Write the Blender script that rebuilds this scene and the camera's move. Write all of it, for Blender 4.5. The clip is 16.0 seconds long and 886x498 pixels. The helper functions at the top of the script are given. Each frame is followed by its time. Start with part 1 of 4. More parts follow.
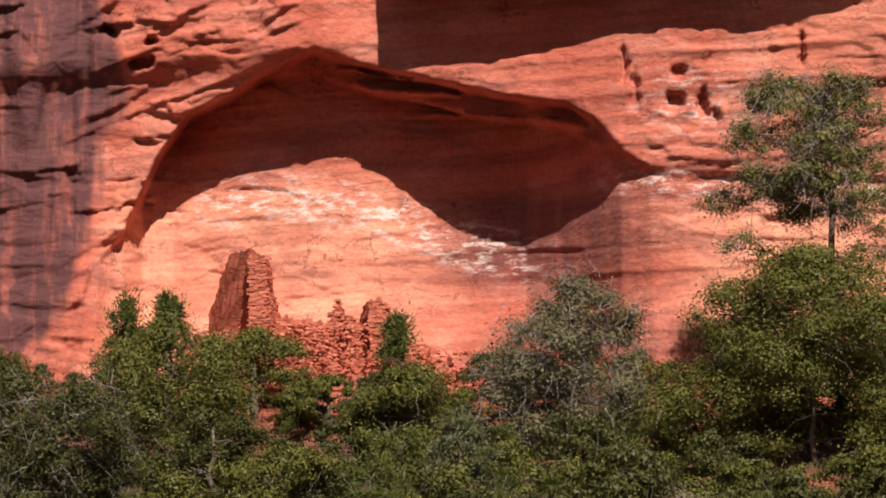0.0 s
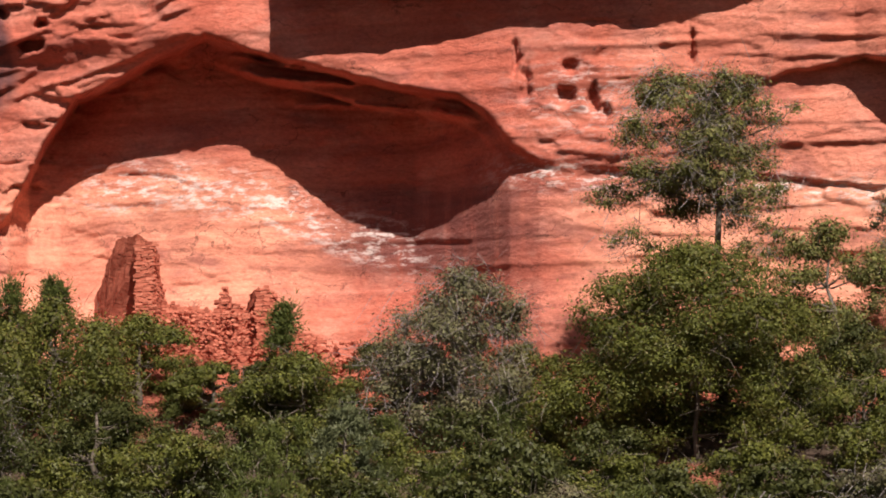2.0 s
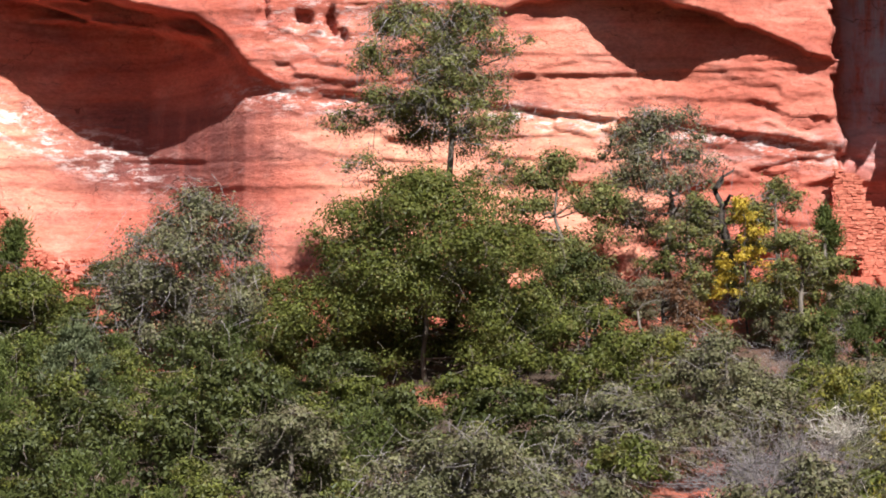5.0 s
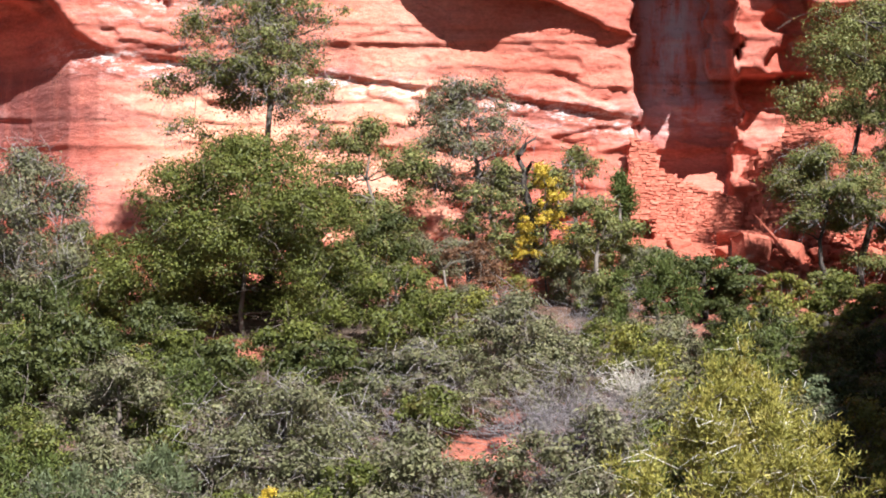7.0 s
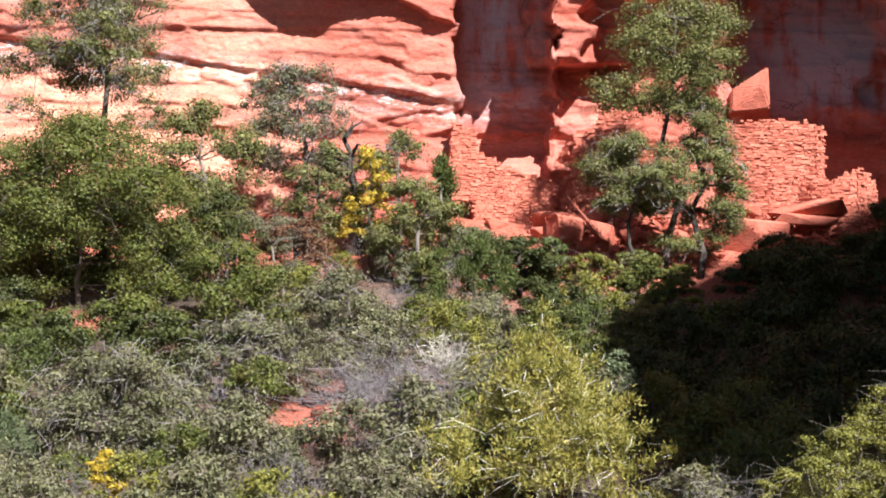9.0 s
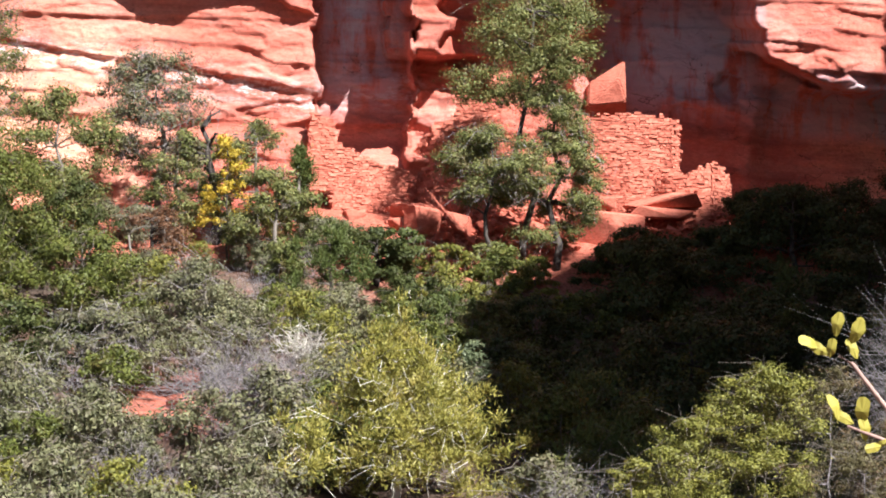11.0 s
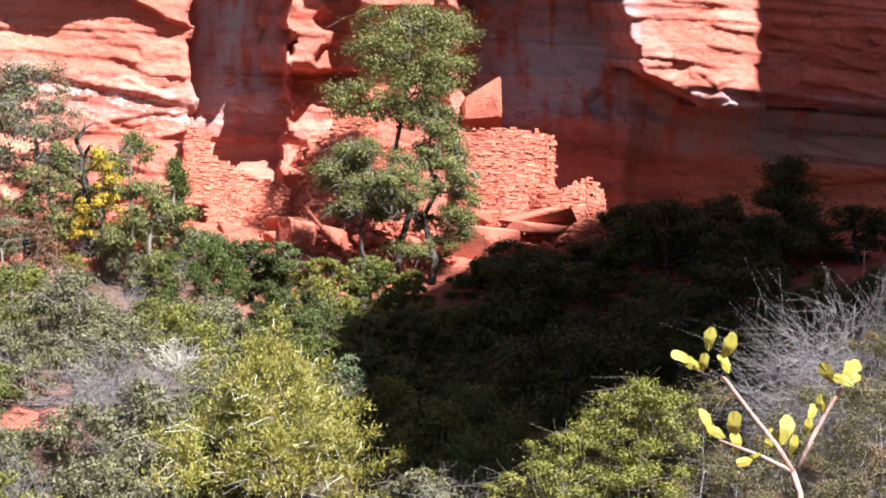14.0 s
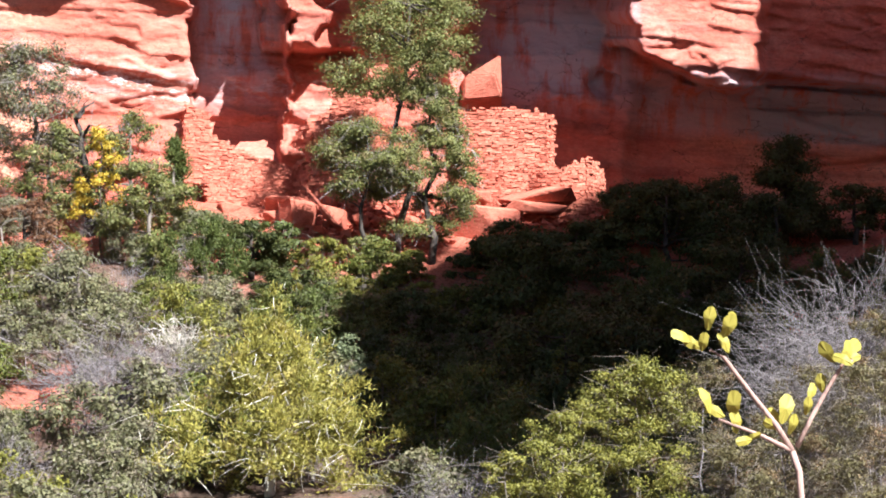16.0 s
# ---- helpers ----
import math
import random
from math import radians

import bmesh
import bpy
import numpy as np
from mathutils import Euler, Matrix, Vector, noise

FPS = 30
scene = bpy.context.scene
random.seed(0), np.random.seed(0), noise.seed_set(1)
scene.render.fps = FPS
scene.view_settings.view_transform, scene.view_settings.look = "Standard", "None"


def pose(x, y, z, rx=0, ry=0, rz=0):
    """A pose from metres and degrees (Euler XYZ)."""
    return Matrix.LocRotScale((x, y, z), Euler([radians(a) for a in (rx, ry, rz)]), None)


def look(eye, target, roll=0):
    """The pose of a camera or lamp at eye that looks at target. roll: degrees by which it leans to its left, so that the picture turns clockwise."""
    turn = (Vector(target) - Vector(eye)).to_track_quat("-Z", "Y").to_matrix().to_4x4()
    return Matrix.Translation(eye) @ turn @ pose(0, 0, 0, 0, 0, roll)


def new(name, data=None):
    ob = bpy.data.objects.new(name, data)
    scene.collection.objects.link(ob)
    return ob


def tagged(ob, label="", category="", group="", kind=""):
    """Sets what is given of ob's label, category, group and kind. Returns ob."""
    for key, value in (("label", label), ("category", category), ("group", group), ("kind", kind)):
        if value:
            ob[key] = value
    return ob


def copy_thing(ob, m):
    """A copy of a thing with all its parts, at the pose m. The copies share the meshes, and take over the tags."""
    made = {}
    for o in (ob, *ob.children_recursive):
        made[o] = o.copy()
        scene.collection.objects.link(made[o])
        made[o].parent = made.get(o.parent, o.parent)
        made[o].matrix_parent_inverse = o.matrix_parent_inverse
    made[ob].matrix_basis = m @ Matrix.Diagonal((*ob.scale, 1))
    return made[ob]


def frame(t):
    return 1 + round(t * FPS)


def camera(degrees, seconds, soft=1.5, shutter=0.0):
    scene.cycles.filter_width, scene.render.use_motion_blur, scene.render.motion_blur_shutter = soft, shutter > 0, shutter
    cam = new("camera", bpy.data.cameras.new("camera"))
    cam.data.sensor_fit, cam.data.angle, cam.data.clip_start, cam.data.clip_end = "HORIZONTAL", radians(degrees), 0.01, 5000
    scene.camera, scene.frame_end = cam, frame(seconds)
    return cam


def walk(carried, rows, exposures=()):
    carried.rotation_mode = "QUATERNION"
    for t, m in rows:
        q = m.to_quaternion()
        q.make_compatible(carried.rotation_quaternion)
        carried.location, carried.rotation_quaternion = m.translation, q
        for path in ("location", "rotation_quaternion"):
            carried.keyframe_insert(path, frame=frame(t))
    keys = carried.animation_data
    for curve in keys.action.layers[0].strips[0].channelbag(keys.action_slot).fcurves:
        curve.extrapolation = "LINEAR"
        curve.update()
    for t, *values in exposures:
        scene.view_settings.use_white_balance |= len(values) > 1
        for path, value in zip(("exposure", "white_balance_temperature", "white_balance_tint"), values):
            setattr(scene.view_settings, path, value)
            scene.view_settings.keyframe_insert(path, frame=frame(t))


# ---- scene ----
cam = camera(21.36, 16.0, soft=1.85)
# seconds, eye x, y, z, turn to the left, tilt up, lean
ROWS = [
    (0.0, 0.00, 10.93, 2.693, 13.266, 11.830, 0.636),
    (0.5, 0.00, 10.93, 2.693, 12.765, 12.213, 0.557),
    (1.0, 0.00, 10.93, 2.693, 12.119, 12.169, 0.418),
    (1.5, 0.00, 10.93, 2.693, 11.324, 11.921, 0.239),
    (2.0, 0.00, 10.93, 2.693, 10.387, 11.581, 0.146),
    (2.5, 0.00, 10.93, 2.693, 9.321, 11.257, 0.096),
    (3.0, 0.00, 10.93, 2.693, 8.212, 10.944, 0.038),
    (3.5, 0.00, 10.93, 2.693, 7.107, 10.633, 0.010),
    (4.0, 0.00, 10.93, 2.693, 5.993, 10.317, -0.031),
    (6.5, 0.00, 6.54, 2.254, 0.138, 8.732, 0.101),
    (7.0, 0.00, 5.06, 2.106, -1.012, 8.491, 0.067),
    (7.5, 0.00, 3.56, 1.956, -2.126, 8.274, 0.005),
    (8.0, 0.00, 2.15, 1.815, -3.198, 8.093, -0.032),
    (8.5, 0.00, 1.03, 1.703, -4.220, 7.948, -0.081),
    (9.0, 0.00, 0.28, 1.628, -5.199, 7.832, -0.102),
    (11.5, 0.00, 0.00, 1.600, -9.499, 7.557, -0.073),
    (12.0, 0.00, 0.00, 1.600, -10.305, 7.542, -0.075),
    (12.5, 0.00, 0.00, 1.600, -11.030, 7.550, -0.055),
    (13.0, 0.00, 0.00, 1.600, -11.500, 7.642, -0.028),
    (13.5, 0.00, 0.00, 1.600, -11.708, 7.788, 0.052),
    (14.0, 0.00, 0.00, 1.600, -11.724, 7.942, 0.107),
    (14.5, 0.00, 0.00, 1.600, -11.726, 8.039, 0.125),
    (15.0, 0.00, 0.00, 1.600, -11.728, 7.965, 0.132),
    (15.5, 0.00, 0.00, 1.600, -11.727, 7.728, 0.118),
    (16.0, 0.00, 0.00, 1.600, -11.726, 7.441, 0.132),
]
EXPOSURES = [(0.0, 0.52, 7100, 16), (4.2, 0.85, 6200, 8), (6.3, 1.46, 5800, 6), (9.2, 1.64, 5750, 6), (12.2, 1.84, 5700, 5), (14.0, 1.98, 5650, 5), (16.0, 2.02, 5650, 5)]
walk(cam, [(t, pose(x, y, z, 90 + pitch, roll, yaw)) for t, x, y, z, yaw, pitch, roll in ROWS], EXPOSURES)

# ---- light ----
SUN = Vector((0.51, -1.0, 1.046)).normalized()
world = bpy.data.worlds.new("sky")
scene.world = world
world.use_nodes = True
wt = world.node_tree
sky = wt.nodes.new("ShaderNodeTexSky")
sky.sky_type, sky.sun_disc = "NISHITA", False
sky.sun_elevation, sky.sun_rotation = math.asin(SUN.z), math.atan2(SUN.x, SUN.y)
wt.links.new(sky.outputs[0], wt.nodes["Background"].inputs[0])
wt.nodes["Background"].inputs[1].default_value = 0.027
lamp = bpy.data.lights.new("sun", "SUN")
lamp.energy, lamp.angle, lamp.color = 5.0, radians(0.6), (1.0, 0.93, 0.84)
sun = new("sun", lamp)
sun.matrix_world = look(SUN * 200, (0, 0, 0))


# ---- materials ----
def material(name, roughness=0.9):
    m = bpy.data.materials.new(name)
    m.use_nodes = True
    b = m.node_tree.nodes["Principled BSDF"]
    b.inputs["Roughness"].default_value = roughness
    b.inputs["Specular IOR Level"].default_value = 0.25
    return m, m.node_tree, b


def node(nt, kind, **values):
    n = nt.nodes.new(kind)
    for key, value in values.items():
        n.inputs[key.replace("_", " ")].default_value = value
    return n


def coords(nt, scale=(1, 1, 1)):
    g = nt.nodes.new("ShaderNodeNewGeometry")
    m = nt.nodes.new("ShaderNodeVectorMath")
    m.operation = "MULTIPLY"
    m.inputs[1].default_value = scale
    nt.links.new(g.outputs["Position"], m.inputs[0])
    return m.outputs[0]


def noise_tex(nt, scale, size=(1, 1, 1), detail=6.0, rough=0.6):
    n = node(nt, "ShaderNodeTexNoise", Scale=scale, Detail=detail, Roughness=rough)
    nt.links.new(coords(nt, size), n.inputs["Vector"])
    return n.outputs["Fac"]


def ramp(nt, fac, stops):
    r = nt.nodes.new("ShaderNodeValToRGB")
    while len(r.color_ramp.elements) < len(stops):
        r.color_ramp.elements.new(0.5)
    for e, (p, c) in zip(r.color_ramp.elements, stops):
        e.position, e.color = p, (*c, 1) if len(c) == 3 else c
    nt.links.new(fac, r.inputs[0])
    return r.outputs[0]


def mix(nt, a, b, fac, mode="MIX"):
    m = nt.nodes.new("ShaderNodeMix")
    m.data_type, m.blend_type = "RGBA", mode
    for value, slot in ((fac, m.inputs[0]), (a, m.inputs[6]), (b, m.inputs[7])):
        if isinstance(value, (int, float)):
            slot.default_value = value
        elif isinstance(value, tuple):
            slot.default_value = (*value, 1)
        else:
            nt.links.new(value, slot)
    return m.outputs[2]


def mul(nt, a, b):
    m = nt.nodes.new("ShaderNodeMath")
    m.operation = "MULTIPLY"
    for value, slot in ((a, m.inputs[0]), (b, m.inputs[1])):
        if isinstance(value, (int, float)):
            slot.default_value = value
        else:
            nt.links.new(value, slot)
    return m.outputs[0]


def bump(nt, b, height, strength, distance):
    n = node(nt, "ShaderNodeBump", Strength=strength, Distance=distance)
    nt.links.new(height, n.inputs["Height"])
    nt.links.new(n.outputs[0], b.inputs["Normal"])


BLACK, WHITE = (0, 0, 0), (1, 1, 1)


def attribute(nt, name):
    a = nt.nodes.new("ShaderNodeAttribute")
    a.attribute_name = name
    return a.outputs["Fac"]


def cliff_material():
    m, nt, b = material("red_sandstone", 0.92)
    broad = ramp(nt, noise_tex(nt, 0.16, (1, 1, 2.2)), [(0.3, (0.45, 0.112, 0.075)), (0.5, (0.55, 0.16, 0.112)), (0.7, (0.62, 0.22, 0.158))])
    pale = ramp(nt, noise_tex(nt, 0.33, (1, 1, 1.5), 7.0, 0.65), [(0.5, BLACK), (0.68, WHITE)])
    broad = mix(nt, broad, (0.68, 0.31, 0.245), mul(nt, pale, 0.65))
    # pale rock, also brightening the lit alcove wall and the shaded far wall
    lighten = ramp(nt, noise_tex(nt, 0.45, (1, 1, 1.3), 7.0, 0.6), [(0.3, (0.35, 0.35, 0.35)), (0.6, WHITE)])
    broad = mix(nt, broad, (0.88, 0.395, 0.27), mul(nt, lighten, attribute(nt, "pale")))
    dusk = ramp(nt, noise_tex(nt, 0.5, (0.6, 0.6, 1.6), 7.0, 0.65), [(0.52, BLACK), (0.7, WHITE)])
    broad = mix(nt, broad, (0.3, 0.105, 0.095), mul(nt, dusk, 0.7))
    beds = ramp(nt, noise_tex(nt, 1.0, (0.07, 0.07, 1.9), 5.0), [(0.3, (0.5, 0.42, 0.42)), (0.55, (0.95, 0.95, 0.95)), (0.75, (1.12, 1.08, 1.05))])
    c = mix(nt, broad, beds, 0.6, "MULTIPLY")
    grain = ramp(nt, noise_tex(nt, 5.0, (1, 1, 1.6), 8.0, 0.7), [(0.3, (0.58, 0.52, 0.5)), (0.62, (1.12, 1.1, 1.09))])
    c = mix(nt, c, grain, 0.6, "MULTIPLY")
    # dark varnish running down the face
    streak = ramp(nt, noise_tex(nt, 1.0, (1.3, 1.3, 0.1), 6.0, 0.65), [(0.3, (0.45, 0.45, 0.45)), (0.5, WHITE)])
    c = mix(nt, c, (0.095, 0.042, 0.047), mul(nt, mul(nt, streak, attribute(nt, "varnish")), 0.95))
    # pale mineral crust
    crust = ramp(nt, noise_tex(nt, 1.5, (0.8, 0.8, 2.4), 8.0, 0.74), [(0.5, BLACK), (0.6, WHITE)])
    c = mix(nt, c, (0.72, 0.62, 0.6), mul(nt, crust, attribute(nt, "crust")))
    grey = ramp(nt, noise_tex(nt, 0.8, (1.3, 1.0, 0.3), 6.0), [(0.38, (0.04, 0.04, 0.04)), (0.52, WHITE)])
    c = mix(nt, c, (0.46, 0.44, 0.5), mul(nt, grey, attribute(nt, "grey")))
    # joints and cracks
    crack = nt.nodes.new("ShaderNodeTexVoronoi")
    crack.feature = "DISTANCE_TO_EDGE"
    crack.inputs["Scale"].default_value = 1.0
    cw = nt.nodes.new("ShaderNodeVectorMath")
    cw.operation = "MULTIPLY_ADD"
    cn = node(nt, "ShaderNodeTexNoise", Scale=0.7, Detail=6.0, Roughness=0.65)
    nt.links.new(coords(nt), cn.inputs["Vector"])
    nt.links.new(cn.outputs["Color"], cw.inputs[0])
    cw.inputs[1].default_value = (1.1, 1.1, 1.1)
    nt.links.new(coords(nt, (0.3, 0.3, 0.75)), cw.inputs[2])
    nt.links.new(cw.outputs[0], crack.inputs["Vector"])
    line = ramp(nt, crack.outputs["Distance"], [(0.0, WHITE), (0.018, BLACK)])
    where = ramp(nt, noise_tex(nt, 0.4, (1, 1, 1.2), 4.0), [(0.47, BLACK), (0.6, WHITE)])
    c = mix(nt, c, (0.07, 0.03, 0.028), mul(nt, mul(nt, line, where), 0.85))
    nt.links.new(c, b.inputs["Base Color"])
    # chipped plates and grain
    cells = nt.nodes.new("ShaderNodeTexVoronoi")
    cells.inputs["Scale"].default_value = 1.0
    warp = nt.nodes.new("ShaderNodeVectorMath")
    warp.operation = "MULTIPLY_ADD"
    wn = node(nt, "ShaderNodeTexNoise", Scale=0.9, Detail=5.0)
    nt.links.new(coords(nt), wn.inputs["Vector"])
    nt.links.new(wn.outputs["Color"], warp.inputs[0])
    warp.inputs[1].default_value = (1.2, 1.2, 1.2)
    nt.links.new(coords(nt, (0.75, 0.75, 1.9)), warp.inputs[2])
    nt.links.new(warp.outputs[0], cells.inputs["Vector"])
    plates = nt.nodes.new("ShaderNodeSeparateColor")
    nt.links.new(cells.outputs["Color"], plates.inputs[0])
    add = nt.nodes.new("ShaderNodeMath")
    add.operation = "MULTIPLY_ADD"
    add.inputs[1].default_value = 0.42
    nt.links.new(plates.outputs[0], add.inputs[0])
    nt.links.new(noise_tex(nt, 2.6, (1, 1, 2.0), 10.0, 0.7), add.inputs[2])
    calm = ramp(nt, attribute(nt, "pale"), [(0.0, WHITE), (1.0, (0.45, 0.45, 0.45))])
    bump(nt, b, mul(nt, add.outputs[0], calm), 0.8, 0.16)
    return m


def rock_material(name="red_rock", light=1.0):
    m, nt, b = material(name, 0.92)
    oi = nt.nodes.new("ShaderNodeObjectInfo")
    c = ramp(nt, noise_tex(nt, 1.1), [(0.3, (0.4 * light, 0.105 * light, 0.068 * light)), (0.65, (0.56 * light, 0.175 * light, 0.118 * light))])
    c = mix(nt, c, ramp(nt, noise_tex(nt, 7.0, (1, 1, 2), 8.0), [(0.3, (0.62, 0.58, 0.56)), (0.6, WHITE)]), 0.8, "MULTIPLY")
    c = mix(nt, c, ramp(nt, oi.outputs["Random"], [(0.0, (0.8, 0.78, 0.76)), (1.0, (1.08, 1.08, 1.08))]), 1.0, "MULTIPLY")
    nt.links.new(c, b.inputs["Base Color"])
    bump(nt, b, noise_tex(nt, 4.0, (1, 1, 2), 8.0), 0.5, 0.12)
    return m


def masonry_material():
    m, nt, b = material("sandstone_masonry", 0.93)
    g = nt.nodes.new("ShaderNodeNewGeometry")
    c = ramp(nt, g.outputs["Random Per Island"], [(0.0, (0.34, 0.09, 0.058)), (0.5, (0.5, 0.15, 0.098)), (1.0, (0.58, 0.2, 0.135))])
    c = mix(nt, c, ramp(nt, noise_tex(nt, 6.0), [(0.3, (0.66, 0.62, 0.6)), (0.6, WHITE)]), 0.8, "MULTIPLY")
    nt.links.new(c, b.inputs["Base Color"])
    bump(nt, b, noise_tex(nt, 9.0, (1, 1, 2), 6.0), 0.5, 0.05)
    return m


def ground_material():
    m, nt, b = material("red_soil", 0.95)
    c = ramp(nt, noise_tex(nt, 0.5), [(0.35, (0.06, 0.043, 0.032)), (0.6, (0.12, 0.075, 0.055)), (0.72, (0.24, 0.1, 0.07))])
    # redder towards the cliff that it weathered from
    c = mix(nt, c, (0.4, 0.115, 0.075), attribute(nt, "bare"))
    c = mix(nt, c, ramp(nt, noise_tex(nt, 6.0, detail=8.0), [(0.35, (0.55, 0.5, 0.46)), (0.62, (1.1, 1.1, 1.1))]), 0.85, "MULTIPLY")
    nt.links.new(c, b.inputs["Base Color"])
    bump(nt, b, noise_tex(nt, 3.0, detail=9.0), 0.8, 0.2)
    return m


def leaf_material(name, dark, light, other=None, share=0.12):
    m, nt, b = material(name, 0.55)
    g = nt.nodes.new("ShaderNodeNewGeometry")
    c = ramp(nt, g.outputs["Random Per Island"], [(0.0, tuple(0.7 * a + 0.3 * v for a, v in zip(dark, light))), (0.8, light), (1.0, tuple(min(1, 1.2 * v) for v in light))])
    if other:
        c = mix(nt, c, other, ramp(nt, noise_tex(nt, 1.6, detail=4.0), [(0.62 - share, BLACK), (0.68, WHITE)]))
    c = mix(nt, c, ramp(nt, noise_tex(nt, 0.9, detail=3.0), [(0.35, (0.72, 0.76, 0.7)), (0.65, (1.15, 1.12, 1.1))]), 0.8, "MULTIPLY")
    nt.links.new(c, b.inputs["Base Color"])
    t = nt.nodes.new("ShaderNodeBsdfTranslucent")
    nt.links.new(c, t.inputs[0])
    s = nt.nodes.new("ShaderNodeMixShader")
    s.inputs[0].default_value = 0.2
    nt.links.new(b.outputs[0], s.inputs[1])
    nt.links.new(t.outputs[0], s.inputs[2])
    nt.links.new(s.outputs[0], nt.nodes["Material Output"].inputs[0])
    return m


def bark_material(name, dark, light):
    m, nt, b = material(name, 0.9)
    c = ramp(nt, noise_tex(nt, 7.0, (1, 1, 0.3), 7.0), [(0.35, dark), (0.65, light)])
    nt.links.new(c, b.inputs["Base Color"])
    bump(nt, b, noise_tex(nt, 18.0, (1, 1, 0.25)), 0.6, 0.03)
    return m


ROCK = cliff_material()
BOULDER = rock_material()
PALE_ROCK = rock_material("pale_red_rock", 0.95)
MASONRY = masonry_material()
SOIL = ground_material()
OAK = leaf_material("oak_leaves", (0.03, 0.038, 0.008), (0.122, 0.13, 0.026), (0.14, 0.11, 0.035), 0.05)
# dark green leaves, also used to deepen the shade on bushes in shaded places
OAK_DARK_SHADED = leaf_material("dark_and_shaded_oak_leaves", (0.022, 0.028, 0.008), (0.068, 0.076, 0.02))
GREY_OAK = leaf_material("dusty_oak_leaves", (0.044, 0.044, 0.022), (0.17, 0.162, 0.08), (0.15, 0.12, 0.09), 0.12)
LIGHT_OAK = leaf_material("light_oak_leaves", (0.044, 0.05, 0.016), (0.178, 0.178, 0.054), (0.17, 0.12, 0.06), 0.08)
JUNIPER = leaf_material("juniper_scales", (0.03, 0.042, 0.01), (0.1, 0.118, 0.03))
BLUE_JUNIPER = leaf_material("blue_juniper_scales", (0.042, 0.054, 0.026), (0.125, 0.14, 0.07))
GOLD_JUNIPER = leaf_material("golden_juniper_scales", (0.06, 0.064, 0.014), (0.3, 0.26, 0.055), (0.36, 0.29, 0.08), 0.08)
YELLOW = leaf_material("autumn_yellow_leaves", (0.2, 0.13, 0.018), (0.5, 0.35, 0.035))
RUST = leaf_material("rust_leaves", (0.09, 0.042, 0.025), (0.17, 0.08, 0.04))
DRY = leaf_material("dry_olive_leaves", (0.045, 0.038, 0.018), (0.13, 0.108, 0.046), (0.2, 0.11, 0.06), 0.1)
MANZANITA = leaf_material("manzanita_leaves", (0.055, 0.06, 0.012), (0.2, 0.185, 0.035))
TWIG_LEAF = leaf_material("backlit_yellow_green_leaves", (0.13, 0.14, 0.022), (0.34, 0.28, 0.05))
BARK = bark_material("grey_brown_bark", (0.07, 0.055, 0.045), (0.2, 0.165, 0.14))
DARK_BARK = bark_material("dark_bark", (0.025, 0.02, 0.018), (0.09, 0.07, 0.06))
BARE = bark_material("bare_grey_twigs", (0.13, 0.11, 0.112), (0.28, 0.245, 0.25))
DEADWOOD = bark_material("bleached_dead_wood", (0.35, 0.31, 0.27), (0.66, 0.6, 0.52))
RED_TWIG = bark_material("reddish_twig_bark", (0.2, 0.105, 0.085), (0.38, 0.25, 0.21))


# ---- helpers ----
def fade(x):
    return x * x * (3 - 2 * x)


def grid_noise(x, y, seed, octaves=4, gain=0.5):
    """Smooth value noise on arrays, about -1 to 1."""
    table = np.random.RandomState(seed).uniform(-1, 1, (256, 256))
    total, amp, norm = np.zeros(np.broadcast(x, y).shape), 1.0, 0.0
    for k in range(octaves):
        xs, ys = x * 2**k + 17.3 * k, y * 2**k + 5.1 * k
        i, j = np.floor(xs).astype(int), np.floor(ys).astype(int)
        a, c = fade(xs - i), fade(ys - j)
        v = lambda p, q: table[(i + p) & 255, (j + q) & 255]
        total = total + amp * ((v(0, 0) * (1 - a) + v(1, 0) * a) * (1 - c) + (v(0, 1) * (1 - a) + v(1, 1) * a) * c)
        norm, amp = norm + amp, amp * gain
    return total / norm


def slabs(x, y, seed, sharp=14.0):
    """Broken plates: each cell of a jittered grid has a height and tilt of its own, worn round at its edges; also the gap to the next cell."""
    r = np.random.RandomState(seed)
    jx, jy, h = r.uniform(0, 1, (256, 256)), r.uniform(0, 1, (256, 256)), r.uniform(-1, 1, (256, 256))
    tx, ty = r.uniform(-1, 1, (256, 256)), r.uniform(-1, 1, (256, 256))
    i, j = np.floor(x).astype(int), np.floor(y).astype(int)
    best, second, value, total = np.full(x.shape, 9.0), np.full(x.shape, 9.0), np.zeros(x.shape), np.zeros(x.shape)
    for p in (-1, 0, 1):
        for q in (-1, 0, 1):
            a, b = (i + p) & 255, (j + q) & 255
            dx, dy = i + p + jx[a, b] - x, j + q + jy[a, b] - y
            d = np.hypot(dx, dy)
            second = np.where(d < best, best, np.minimum(second, d))
            best = np.minimum(best, d)
            w = np.exp(-sharp * d)
            value, total = value + w * (h[a, b] - 0.6 * (dx * tx[a, b] + dy * ty[a, b])), total + w
    return value / total, second - best


def step(a, b, x):
    return fade(np.clip((x - a) / (b - a), 0, 1))


def mesh_of(name, verts, faces, mat, smooth=False):
    me = bpy.data.meshes.new(name)
    me.from_pydata([tuple(v) for v in np.asarray(verts).tolist()], [], faces if isinstance(faces, list) else faces.tolist())
    me.materials.append(mat)
    if smooth:
        me.shade_smooth()
    return me


def part(name, me, parent, label=""):
    ob = new(name, me)
    ob.parent = parent
    return tagged(ob, label)


def sheet(nu, nv):
    """Faces of a grid of nv rows and nu columns."""
    k = np.arange(nu * nv).reshape(nv, nu)
    return np.stack([k[:-1, :-1], k[:-1, 1:], k[1:, 1:], k[1:, :-1]], -1).reshape(-1, 4)


